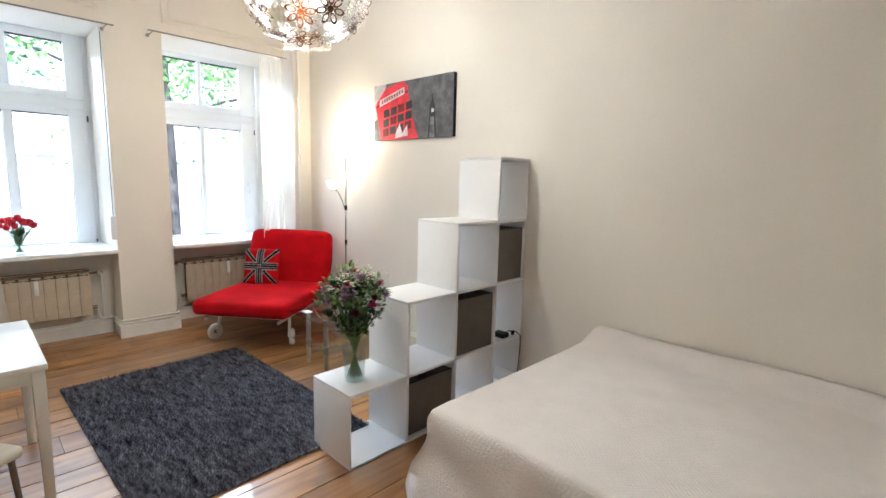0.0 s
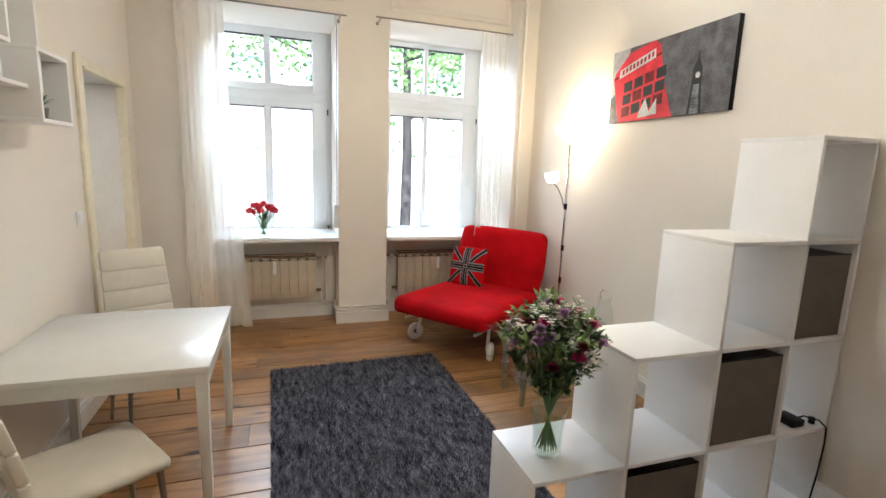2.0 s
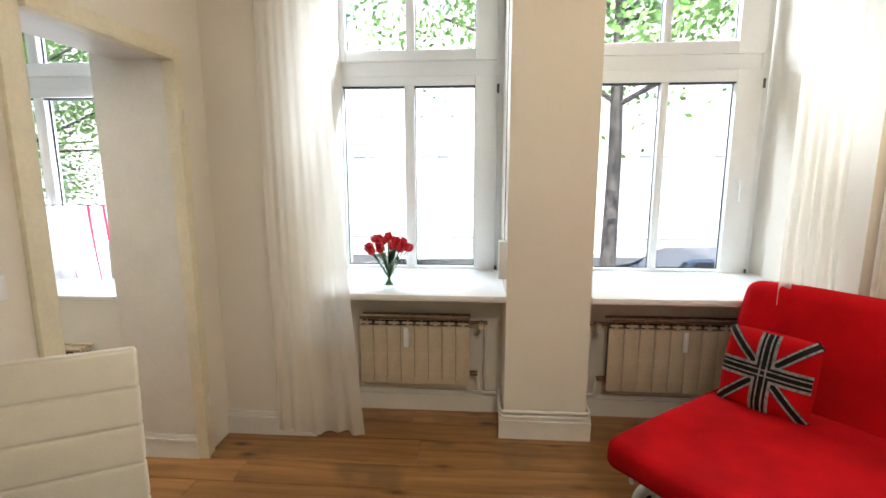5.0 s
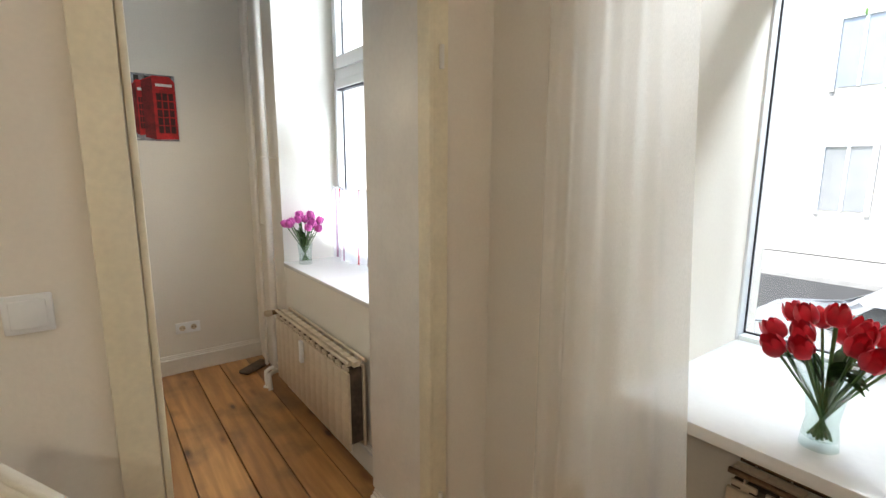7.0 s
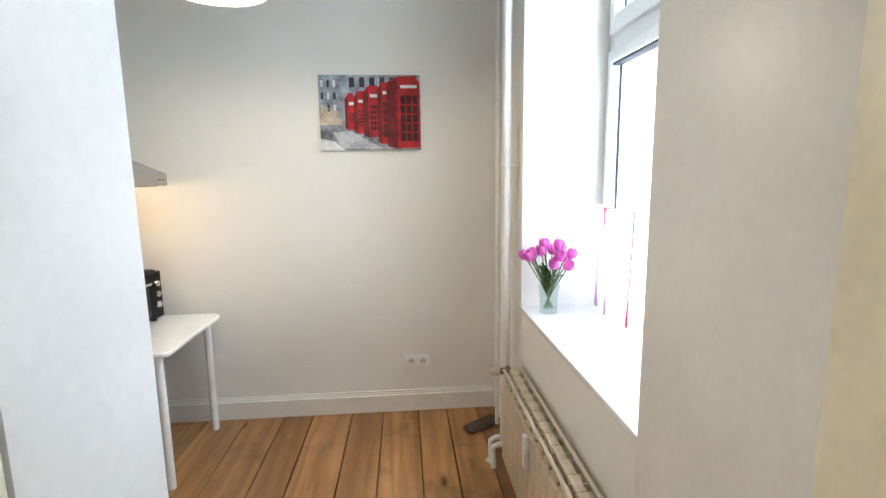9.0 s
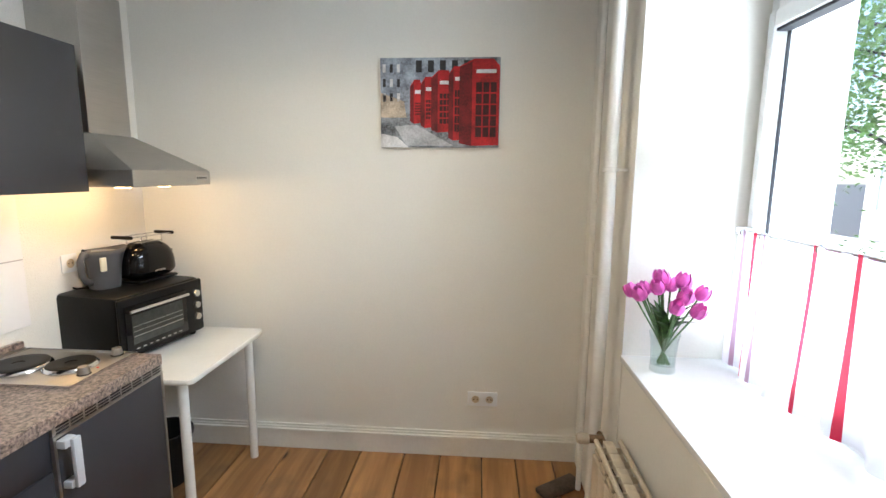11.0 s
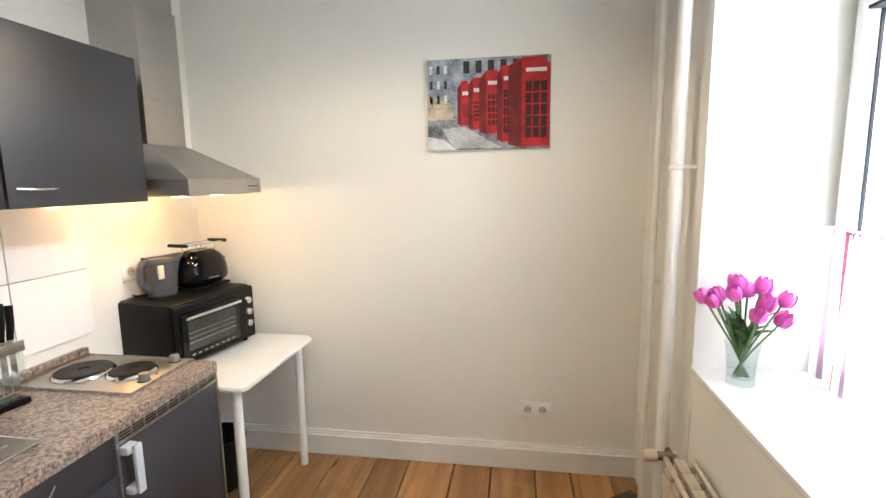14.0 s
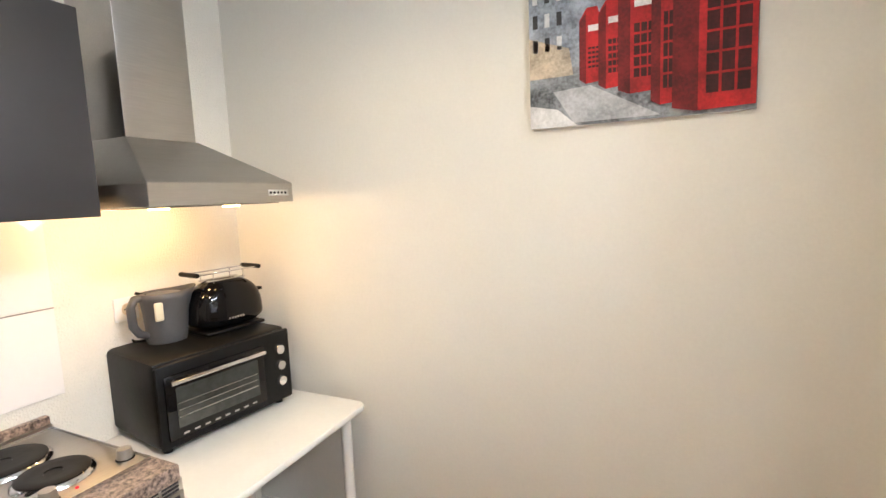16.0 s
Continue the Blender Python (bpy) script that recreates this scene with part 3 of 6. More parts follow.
curtain("curtain", "long sheer white curtain gathered beside a window", "curtain", -3.16, 1.80, 2.16, 0.10, 2.87, 5, 0.024, "curtain", 0.45, group="sheer curtains")
curtain("curtain", "long sheer white curtain gathered behind the red folding chair", "curtain", -3.16, 4.46, 4.72, 0.10, 2.90, 5, 0.022, "curtain", 0.15, group="sheer curtains")
for y0, y1, z in ((1.80, 3.16, 2.885), (3.42, 4.78, 2.91)):
    r = thing("curtain_rod", (-3.15, (y0 + y1) / 2, z), "thin grey metal curtain rod above a window", "curtain rod", "curtain rods")
    one("rod", "darkmetal", r, tube, [(0, y0 - (y0 + y1) / 2, 0), (0, (y1 - y0) / 2, 0)], 0.007, smooth=40)
    for yy in (y0 + 0.05, y1 - 0.05):
        bm = bmesh.new()
        tube(bm, [(0, 0, 0), (-0.20, 0, 0)], 0.005)
        tube(bm, [(-0.20, 0, 0), (-0.208, 0, 0)], 0.016)
        part("bracket", bm, "darkmetal", r, smooth=40).location = (0, yy - (y0 + y1) / 2, 0)

for y in (3.11, 0.90):
    x = -3.375 if y > 2 else -3.25
    b = thing("shutter_belt_winder", (x, y, 1.0), "white plastic belt winder with a grey shutter strap", "belt winder")
    boxes("housing", "upvc", b, [((-0.02, -0.05, -0.02), (0.05, -0.001, 0.20))], 0.008)
    boxes("strap", "grey", b, [((-0.008, -0.018, 0.20), (0.012, -0.014, 1.90))])
    boxes("strap_guide", "upvc", b, [((-0.015, -0.03, 1.86), (0.02, -0.001, 1.93))], 0.004)

# corner heating pipes
def pipe(name, x, y, z0, z1, r, clips, label):
    p = thing(name, (x, y, z0), label, "pipe", "heating pipes")
    one("tube", "trim", p, tube, [(0, 0, 0), (0, 0, z1 - z0)], r, 14, smooth=40)
    for z in clips:
        bm = bmesh.new()
        lathe(bm, [(r + 0.001, -0.008), (r + 0.006, -0.006), (r + 0.006, 0.006), (r + 0.001, 0.008)], 14)
        box(bm, (-0.006 - r - 0.04, -0.005, -0.005), (-r, 0.005, 0.005))
        part("clip", bm, "trim", p, smooth=40).location = (0, 0, z - z0)
    return p


pipe("heating_pipe", -3.12, 4.90, 0.0, 3.59, 0.014, (2.39, 0.8), "thin white painted heating pipe in the corner")
pipe("heating_pipe", -3.10, -0.53, 0.12, 3.59, 0.024, (1.58,), "thick white painted heating pipe with a collar")
pipe("heating_pipe", -3.13, -0.885, 0.02, 3.59, 0.013, (1.1,), "thin white painted heating pipe in the kitchen corner")


for z, rr in ((0.175, 0.010), (0.145, 0.010)):
    p = thing("heating_pipe", (-3.36, 3.35, z), "thin white painted pipe running round the pier above its skirting", "pipe", "heating pipes")
    one("tube", "trim", p, tube, [(-0.26, -0.262, 0), (0.0, -0.262, 0), (0.022, -0.25, 0), (0.022, 0.25, 0), (0.0, 0.262, 0), (-0.26, 0.262, 0)], rr, 10, smooth=60)


def outlet(name, loc, rz, n, label, category, switch=False):
    s = thing(name, loc, label, category, rz=rz)
    boxes("plate", "upvc", s, [((-0.041 * n, -0.010, -0.041), (0.041 * n, 0, 0.041))], 0.004)
    for i in range(n):
        c = (i - (n - 1) / 2) * 0.076
        if switch:
            boxes("rocker", "upvc", s, [((c - 0.030, -0.016, -0.030), (c + 0.030, -0.010, 0.030))], 0.003)
        else:
            one("well", "iron", s, lathe, [(0, 0.0), (0.019, 0.0), (0.019, 0.002), (0.0205, 0.002)], 20).matrix_basis = pose(c, -0.0105, 0, 90, 0, 0)
            bm = bmesh.new()
            for d in (-0.009, 0.009):
                tube(bm, [(c + d, -0.0128, 0), (c + d, -0.0138, 0)], 0.003)
            part("contact_hole", bm, "gasket", s)
    return s


outlet("wall_socket", (-2.652, KS, 0.338), 180, 2, "white double wall socket above the kitchen skirting", "socket")
outlet("light_switch", (-2.02, PY1, 1.225), 180, 1, "white light switch beside the doorway", "light switch", True)
outlet("wall_socket", (KE, -0.65, 1.15), -90, 1, "white wall socket behind the kettle", "socket")
for z in (1.06, 1.17):
    one("wall_plug_hole", "cream", None, tube, [(-1.137, PY1 - 0.002, z), (-1.137, PY1 + 0.003, z)], 0.012, kind="structure")

# ---- rug ----
rug = thing("rug", (-1.33, 3.16, 0.001), "blue-grey shaggy rug lying on the floorboards", "rug", rz=1.5)
bm = bmesh.new()
rx, ry = 0.99, 0.655
box(bm, (-rx, -ry, 0.0), (rx, ry, 0.012))
part("backing", bm, "rug", rug)
rnd = np.random.RandomState(4)
n = 60000
px, py = rnd.uniform(-rx, rx, n), rnd.uniform(-ry, ry, n)
h, ang, lean = rnd.uniform(0.014, 0.028, n), rnd.uniform(0, math.tau, n), rnd.uniform(0.004, 0.02, n)
wx, wy = np.cos(ang + 1.57) * 0.0032, np.sin(ang + 1.57) * 0.0032
v = np.empty((n * 3, 3))
v[0::3] = np.stack([px - wx, py - wy, np.full(n, 0.008)], 1)
v[1::3] = np.stack([px + wx, py + wy, np.full(n, 0.008)], 1)
v[2::3] = np.stack([px + np.cos(ang) * lean, py + np.sin(ang) * lean, 0.008 + h], 1)
me = bpy.data.meshes.new("pile")
me.from_pydata(v.tolist(), [], np.arange(n * 3).reshape(-1, 3).tolist())
me.materials.append(M["rug"])
pile = new("pile", me)
pile.parent = rug
tagged(pile, kind="stuff")


# ---- red folding chair ----
def cushion_mesh(bm, lo, hi, bevel, puff=0.0, n=10):
    """A soft block: subdivided, rounded and swelling slightly in the middle."""
    box(bm, lo, hi, bevel, 4)
    cx = [(a + b) / 2 for a, b in zip(lo, hi)]
    sz = [(b - a) / 2 for a, b in zip(lo, hi)]
    bmesh.ops.subdivide_edges(bm, edges=[e for e in bm.edges if e.calc_length() > 0.12], cuts=n, use_grid_fill=True)
    for v in bm.verts:
        q = [(v.co[i] - cx[i]) / sz[i] for i in range(3)]
        for i in range(3):
            a, b = (i + 1) % 3, (i + 2) % 3
            v.co[i] += math.copysign(1, q[i]) * puff * (abs(q[i]) ** 3) * max(0, 1 - q[a] ** 2) * max(0, 1 - q[b] ** 2)
        v.co += Vector(noise.noise_vector(v.co * 5)) * 0.006


ch = thing("folding_chair_bed", (-2.57, 4.18, 0), "bright red folding chair bed on a white wheeled frame", "armchair", rz=37)
bm = bmesh.new()
cushion_mesh(bm, (-0.45, -0.52, 0.32), (0.48, 0.50, 0.465), 0.05, 0.015)
part("seat", bm, "red", ch, smooth=180)
bm = bmesh.new()
cushion_mesh(bm, (-0.46, -0.08, -0.02), (0.46, 0.09, 0.66), 0.06, 0.02)
back = part("backrest", bm, "red", ch, smooth=180)
back.matrix_basis = pose(0, 0.51, 0.36, -15, 0, 0)
for s in (-1, 1):
    bm = bmesh.new()
    tube(bm, [(s * 0.36, -0.44, 0.27), (s * 0.36, 0.58, 0.27), (s * 0.37, 0.68, 0.30)], 0.014)
    tube(bm, [(s * 0.36, -0.20, 0.27), (s * 0.37, -0.24, 0.081), (s * 0.40, -0.24, 0.081)], 0.015)
    tube(bm, [(s * 0.36, 0.30, 0.26), (s * 0.37, 0.52, 0.05)], 0.013)
    tube(bm, [(s * 0.36, -0.05, 0.27), (s * 0.37, 0.50, 0.16)], 0.010)
    part("frame", bm, "trim", ch, smooth=40)
    for y in (-0.24,):
        w = one("wheel", "trim", ch, lathe, [(0.040, -0.020), (0.068, -0.022), (0.080, -0.010), (0.080, 0.010), (0.068, 0.022), (0.040, 0.020), (0.022, 0.008), (0.022, -0.008), (0.040, -0.020)], 28, smooth=50)
        w.matrix_basis = pose(s * 0.40, y, 0.081, 0, 90, 20 * s)
        one("hub", "grey", w, lathe, [(0, -0.019), (0.018, -0.019), (0.018, 0.019), (0, 0.019)], 16, smooth=40)
bm = bmesh.new()
tube(bm, [(-0.36, -0.30, 0.27), (0.36, -0.30, 0.27)], 0.012)
tube(bm, [(-0.36, 0.40, 0.27), (0.36, 0.40, 0.27)], 0.012)
part("crossbar", bm, "trim", ch, smooth=40)

cu = thing("cushion", (-2.92, 4.32, 0.452), "small red cushion with a black and silver striped cross", "cushion", rz=40)
bm = bmesh.new()
bmesh.ops.create_grid(bm, x_segments=16, y_segments=16, size=0.195)
top = list(bm.verts)
bm2 = bmesh.new()
for s in (1, -1):
    g = {}
    for v in top:
        d = max(0, 1 - (v.co.x / 0.195) ** 4) * max(0, 1 - (v.co.y / 0.195) ** 4)
        g[v] = bm2.verts.new((v.co.x * (1 - 0.04 * (v.co.y / 0.195) ** 2), s * -0.055 * d ** 0.6, v.co.y * (1 - 0.04 * (v.co.x / 0.195) ** 2)))
    for f in bm.faces:
        bm2.faces.new([g[v] for v in f.verts])
bm.free()
bmesh.ops.remove_doubles(bm2, verts=bm2.verts, dist=0.0005)
pad = part("pad", bm2, "red", cu, smooth=180)
CROSS = pose(0, 0, 0.19, -14, 0, 0)
pad.matrix_basis = CROSS


def strip(a, b, w, material, lift):
    bm = bmesh.new()
    a, b = Vector(a), Vector(b)
    d = (b - a)
    nrm = Vector((-d.y, d.x)).normalized() * w / 2
    vs = []
    for i in range(13):
        p = a + d * i / 12
        row = []
        for s in (-1, 0, 1):
            q = p + nrm * s
            h = max(0, 1 - (q.x / 0.195) ** 4) * max(0, 1 - (q.y / 0.195) ** 4)
            row.append(bm.verts.new((q.x, -0.055 * h ** 0.6 - lift, q.y)))
        vs.append(row)
    for u, v in zip(vs, vs[1:]):
        for k in range(2):
            bm.faces.new((u[k], u[k + 1], v[k + 1], v[k]))
    o = part("appliqued_stripe", bm, material, cu, smooth=180)
    o.matrix_basis = CROSS


E = 0.185
for sx, sy in ((1, 1), (-1, 1), (1, -1), (-1, -1)):
    strip((sx * 0.035, sy * 0.035), (sx * E, sy * E), 0.044, "black", 0.002)
    for d in (-0.011, 0.011):
        strip((sx * 0.035 + d * sy, sy * 0.035 - d * sx), (sx * E * 0.97 + d * sy, sy * E * 0.97 - d * sx), 0.009, "ash", 0.004)
for a, b in (((-E, 0), (E, 0)), ((0, -E), (0, E))):
    strip(a, b, 0.082, "ash", 0.006)
    strip(a, b, 0.056, "black", 0.008)
    for d in (-0.013, 0.013):
        off = (d, 0) if a[0] == 0 else (0, d)
        strip((a[0] + off[0], a[1] + off[1]), (b[0] + off[0], b[1] + off[1]), 0.007, "ash", 0.010)

# ---- floor lamp ----
fl = thing("floor_lamp", (-2.18, 4.90, 0), "slim steel uplighter floor lamp, switched on, with a small reading arm", "floor lamp")
one("base", "darkmetal", fl, lathe, [(0, 0), (0.125, 0), (0.128, 0.008), (0.11, 0.018), (0.02, 0.026), (0.011, 0.04), (0, 0.04)], 36, smooth=40)
one("pole", "chrome", fl, tube, [(0, 0, 0.03), (0, 0, 1.86)], 0.011, smooth=40)
for z in (0.63, 0.92, 1.28):
    one("pole_joint", "black", fl, tube, [(0, 0, z), (0, 0, z + 0.05)], 0.014, smooth=40)
one("shade", "shade", fl, lathe, [(0.012, 1.83), (0.05, 1.845), (0.11, 1.90), (0.135, 1.96), (0.132, 1.96), (0.105, 1.905), (0.048, 1.852), (0.0, 1.846)], 36, label="frosted glass bowl, lit", smooth=60)
arm = one("reading_arm", "darkmetal", fl, tube, [(0, 0, 1.25), (-0.02, -0.03, 1.38), (-0.04, -0.07, 1.47), (-0.06, -0.10, 1.50)], 0.006, smooth=60)
one("reading_shade", "shade", arm, lathe, [(0.012, 0.0), (0.045, 0.012), (0.062, 0.06), (0.058, 0.09), (0.055, 0.09), (0.058, 0.06), (0.042, 0.016), (0, 0.006)], 28, label="small frosted glass cup, lit", smooth=60).matrix_basis = pose(-0.06, -0.10, 1.50, 8, -8, 0)
one("power_cord", "black", fl, tube, [(0.012, -0.01, 1.2), (0.03, -0.03, 1.0), (0.014, -0.012, 0.8), (0.02, -0.02, 0.4), (0.05, -0.03, 0.1), (0.12, 0.06, 0.02)], 0.003, smooth=60)

# ---- glass table and what stands on it ----
gt = thing("glass_coffee_table", (-1.48, 4.49, 0), "two-level glass coffee table with grey metal legs", "coffee table")
boxes("tabletop", "tableglass", gt, [((-0.31, -0.47, 0.44), (0.31, 0.47, 0.45))], 0.003)
boxes("lower_shelf", "tableglass", gt, [((-0.29, -0.45, 0.20), (0.29, 0.45, 0.208))], 0.003)
for sx, sy in ((1, 1), (-1, 1), (1, -1), (-1, -1)):
    bm = bmesh.new()
    tube(bm, [(0, 0, 0), (0, 0, 0.44)], 0.020, 16)
    tube(bm, [(0, 0, 0.196), (0, 0, 0.212)], 0.028, 16)
    leg = part("leg", bm, "steel", gt, smooth=40)
    leg.location = (sx * 0.14, sy * 0.36, 0)
bt = thing("glass_bottle", (-1.24, 4.66, 0.451), "clear swing-top glass bottle standing on the glass table", "bottle")
one("body", "clear", bt, lathe, [(0, 0.002), (0.060, 0.002), (0.064, 0.02), (0.064, 0.19), (0.056, 0.235), (0.042, 0.265), (0.040, 0.30), (0.047, 0.305), (0.047, 0.325), (0.042, 0.325)], 28, smooth=50)
one("swing_stopper", "chrome", bt, tube, [(-0.048, 0, 0.29), (-0.05, 0, 0.34), (-0.03, 0, 0.362), (0.03, 0, 0.362), (0.05, 0, 0.34), (0.048, 0, 0.29)], 0.003, smooth=60)
gb = thing("notepad", (-1.62, 4.12, 0.451), "small white notepad lying on the glass table", "notepad")
boxes("pad", "upvc", gb, [((-0.045, -0.03, 0), (0.045, 0.03, 0.006))], 0.001)

# ---- stepped cube shelf ----
sh = thing("stepped_shelf", (-0.225, 4.28, 0), "white stepped cube shelf of ten compartments dividing the room", "shelf")
X0, X1, B = -0.19, 0.19, 0.018
ys = [3.475, 3.895, 4.315, 4.725, 5.055]
zs = [0.0, 0.44, 0.895, 1.345, 1.785]
yy = [y - 4.28 for y in ys]
for i in range(5):
    top = zs[min(4, i + 1)] if i < 4 else zs[4]
    boxes("upright_panel", "white", sh, [((X0, yy[i] - B / 2 if i else yy[i], 0.012), (X1, yy[i] + B / 2 if i < 4 else yy[i] + 0.008, top - B - 0.0005))], 0.0015)
for k, z in enumerate(zs):
    i0 = max(0, k - 1)
    boxes("shelf_board", "white", sh, [((X0, yy[i0] - (B / 2 if i0 else 0), (z - B) if k else 0.012), (X1, yy[4] + 0.008, z if k else 0.030))], 0.0015) if k else \
        boxes("plinth_board", "white", sh, [((X0 + 0.002, yy[0] + 0.001, 0.0), (X1 - 0.002, yy[4] + 0.007, 0.0115))])
for i, k in ((1, 0), (2, 1), (3, 2)):
    y0, y1, z0, z1 = ys[i] + 0.014, ys[i + 1] - 0.014, (zs[k] if k else 0.030) + 0.0005, zs[k + 1] - 0.05
    b = thing("storage_box", (-0.225, (y0 + y1) / 2, z0), "taupe fibreboard storage box, open at the top, in the white shelf", "storage box", "storage boxes in the shelf")
    w, h, d = (y1 - y0) / 2, z1 - z0 - 0.02, 0.172
    boxes("front_panel", "box", b, [((d - 0.006, -w, 0), (d, w, h))], 0.001)
    boxes("back_panel", "box", b, [((-d, -w, 0), (-d + 0.006, w, h))], 0.001)
    boxes("side_panel", "box", b, [((-d + 0.006, -w, 0), (d - 0.006, -w + 0.006, h))], 0.001)
    boxes("side_panel", "box", b, [((-d + 0.006, w - 0.006, 0), (d - 0.006, w, h))], 0.001)
    boxes("bottom", "box", b, [((-d + 0.006, -w + 0.006, 0), (d - 0.006, w - 0.006, 0.006))])
    boxes("rim", "gloss", b, [((d - 0.0075, -w + 0.001, h), (d + 0.0005, w - 0.001, h + 0.004))])
pw = thing("power_adapter", (-0.11, 4.92, 0.441), "black power adapter with a coiled cable on a shelf board", "power adapter")
boxes("brick", "black", pw, [((-0.05, -0.06, 0), (0.05, 0.02, 0.035))], 0.006)
one("plug", "black", pw, tube, [(0.03, 0.07, 0.02), (0.05, 0.085, 0.02)], 0.018, smooth=40)
one("cable", "black", pw, tube, [(0.0, 0.02, 0.015), (0.02, 0.05, 0.035), (0.06, 0.10, 0.025), (0.085, 0.115, 0.0), (0.09, 0.115, -0.08), (0.092, 0.10, -0.22), (0.095, 0.06, -0.435), (0.15, -0.05, -0.437)], 0.004, smooth=60)


# ---- flowers ----
def leaf_mesh(bm, base, tip, width, bend, sides=5):
    base, tip = Vector(base), Vector(tip)
    d = tip - base
    side = d.cross(Vector((0, 0, 1)))
    side = (side if side.length > 1e-4 else Vector((1, 0, 0))).normalized()
    up = side.cross(d).normalized()
    rows = []
    for i in range(sides + 1):
        t = i / sides
        w = width * math.sin(math.pi * min(0.97, 0.08 + t * 0.92)) * 0.5
        c = base + d * t + up * bend * math.sin(math.pi * t)
        rows.append([bm.verts.new(c - side * w + up * w * 0.3), bm.verts.new(c), bm.verts.new(c + side * w + up * w * 0.3)])
    for u, v in zip(rows, rows[1:]):
        for k in range(2):
            bm.faces.new((u[k], u[k + 1], v[k + 1], v[k]))


def tulips(name, loc, material, label, n, spread, h, seed, vase_h, vr, flare=1.0):
    t = thing(name, loc, label, "flowers in a vase", "")
    va = one("vase", "vase", t, lathe, [(0, 0.001), (vr * 0.75, 0.001), (vr * 0.72, 0.02), (vr * (0.75 - 0.13 * flare), vase_h * 0.35), (vr * (0.78 + 0.02 * flare), vase_h * 0.7), (vr * (0.85 + 0.40 * flare), vase_h), (vr * (0.80 + 0.40 * flare), vase_h),
                                          (vr * (0.74 + 0.02 * flare), vase_h * 0.7), (vr * (0.71 - 0.13 * flare), vase_h * 0.35), (vr * 0.70, 0.025), (0, 0.018)], 32, smooth=60, label="clear glass vase")
    rnd = random.Random(seed)
    for i in range(n):
        a = i * 2.4 + rnd.uniform(-0.3, 0.3)
        r = spread * math.sqrt((i + 0.5) / n)
        hx = Vector((r * math.cos(a), r * math.sin(a), h * (1 - 0.22 * (r / spread) ** 2) + rnd.uniform(-0.015, 0.015)))
        b0 = Vector((-0.2 * hx.x, -0.2 * hx.y, 0.025))
        one("stem", "stem", t, tube, [b0, b0.lerp(hx, 0.45) * 0.8 + Vector((0, 0, b0.lerp(hx, 0.45).z * 0.2)), hx], 0.0032, 6, smooth=60)
        bm = bmesh.new()
        for j in range(6):
            q = j * math.tau / 6
            o = 0.0215 if j % 2 else 0.018
            rows = []
            for k in range(6):
                tt = k / 5
                rad = (o * (0.35 + 1.1 * math.sin(math.pi * (0.12 + 0.62 * tt))) - 0.004 * tt) if k else 0.0
                half = 0.66 * math.sin(math.pi * (0.18 + 0.64 * tt))
                rows.append([bm.verts.new((rad * math.cos(q + e * half), rad * math.sin(q + e * half), tt * 0.064 - (0.004 if e else 0) * tt)) for e in (-1, 0, 1)])
            for u, v in zip(rows, rows[1:]):
                for k in range(2):
                    bm.faces.new((u[k], u[k + 1], v[k + 1], v[k]))
        bmesh.ops.remove_doubles(bm, verts=bm.verts, dist=0.0002)
        for v in bm.verts:
            v.co *= 0.88
        o = part("bloom", bm, material, t, smooth=180)
        ax = Vector((hx.x, hx.y, 0.16)).normalized()
        o.matrix_basis = Matrix.Translation(hx - ax * 0.008) @ ax.to_track_quat("Z", "Y").to_matrix().to_4x4()
    for i in range(n):
        a = i * 2.1 + 0.7
        bm = bmesh.new()
        r = spread * rnd.uniform(0.5, 0.95)
        leaf_mesh(bm, (0.01 * math.cos(a), 0.01 * math.sin(a), vase_h * 0.8), (r * math.cos(a), r * math.sin(a), h * rnd.uniform(0.6, 0.85)), 0.032, 0.025, 7)
        part("leaf", bm, "leaf", t, smooth=180)
    return t


tulips("tulip_vase", (-3.46, 2.41, 0.883), "redtulip", "clear flared glass vase of red tulips on the window sill", 19, 0.135, 0.29, 2, 0.19, 0.052)
tulips("tulip_vase", (-3.262, -0.32, 0.887), "pinktulip", "straight clear glass of pink tulips on the kitchen window sill", 15, 0.115, 0.30, 5, 0.135, 0.056, 0.15)

fv = thing("bouquet_vase", (-0.205, 3.625, 0.441), "clear glass vase with a mixed pink, lilac and white bouquet", "flowers in a vase")
one("vase", "vase", fv, lathe, [(0, 0.001), (0.054, 0.001), (0.060, 0.012), (0.060, 0.08), (0.066, 0.15), (0.074, 0.20), (0.071, 0.20), (0.062, 0.15), (0.056, 0.08), (0.054, 0.02), (0, 0.016)], 36, smooth=60, label="clear glass vase")
rnd = random.Random(11)
heads = []
for i in range(64):
    a, u = i * 2.399, (i + 0.5) / 64
    r = 0.185 * math.sqrt(u)
    heads.append(Vector((r * math.cos(a), r * math.sin(a), 0.62 - 0.17 * u + rnd.uniform(-0.035, 0.045))))
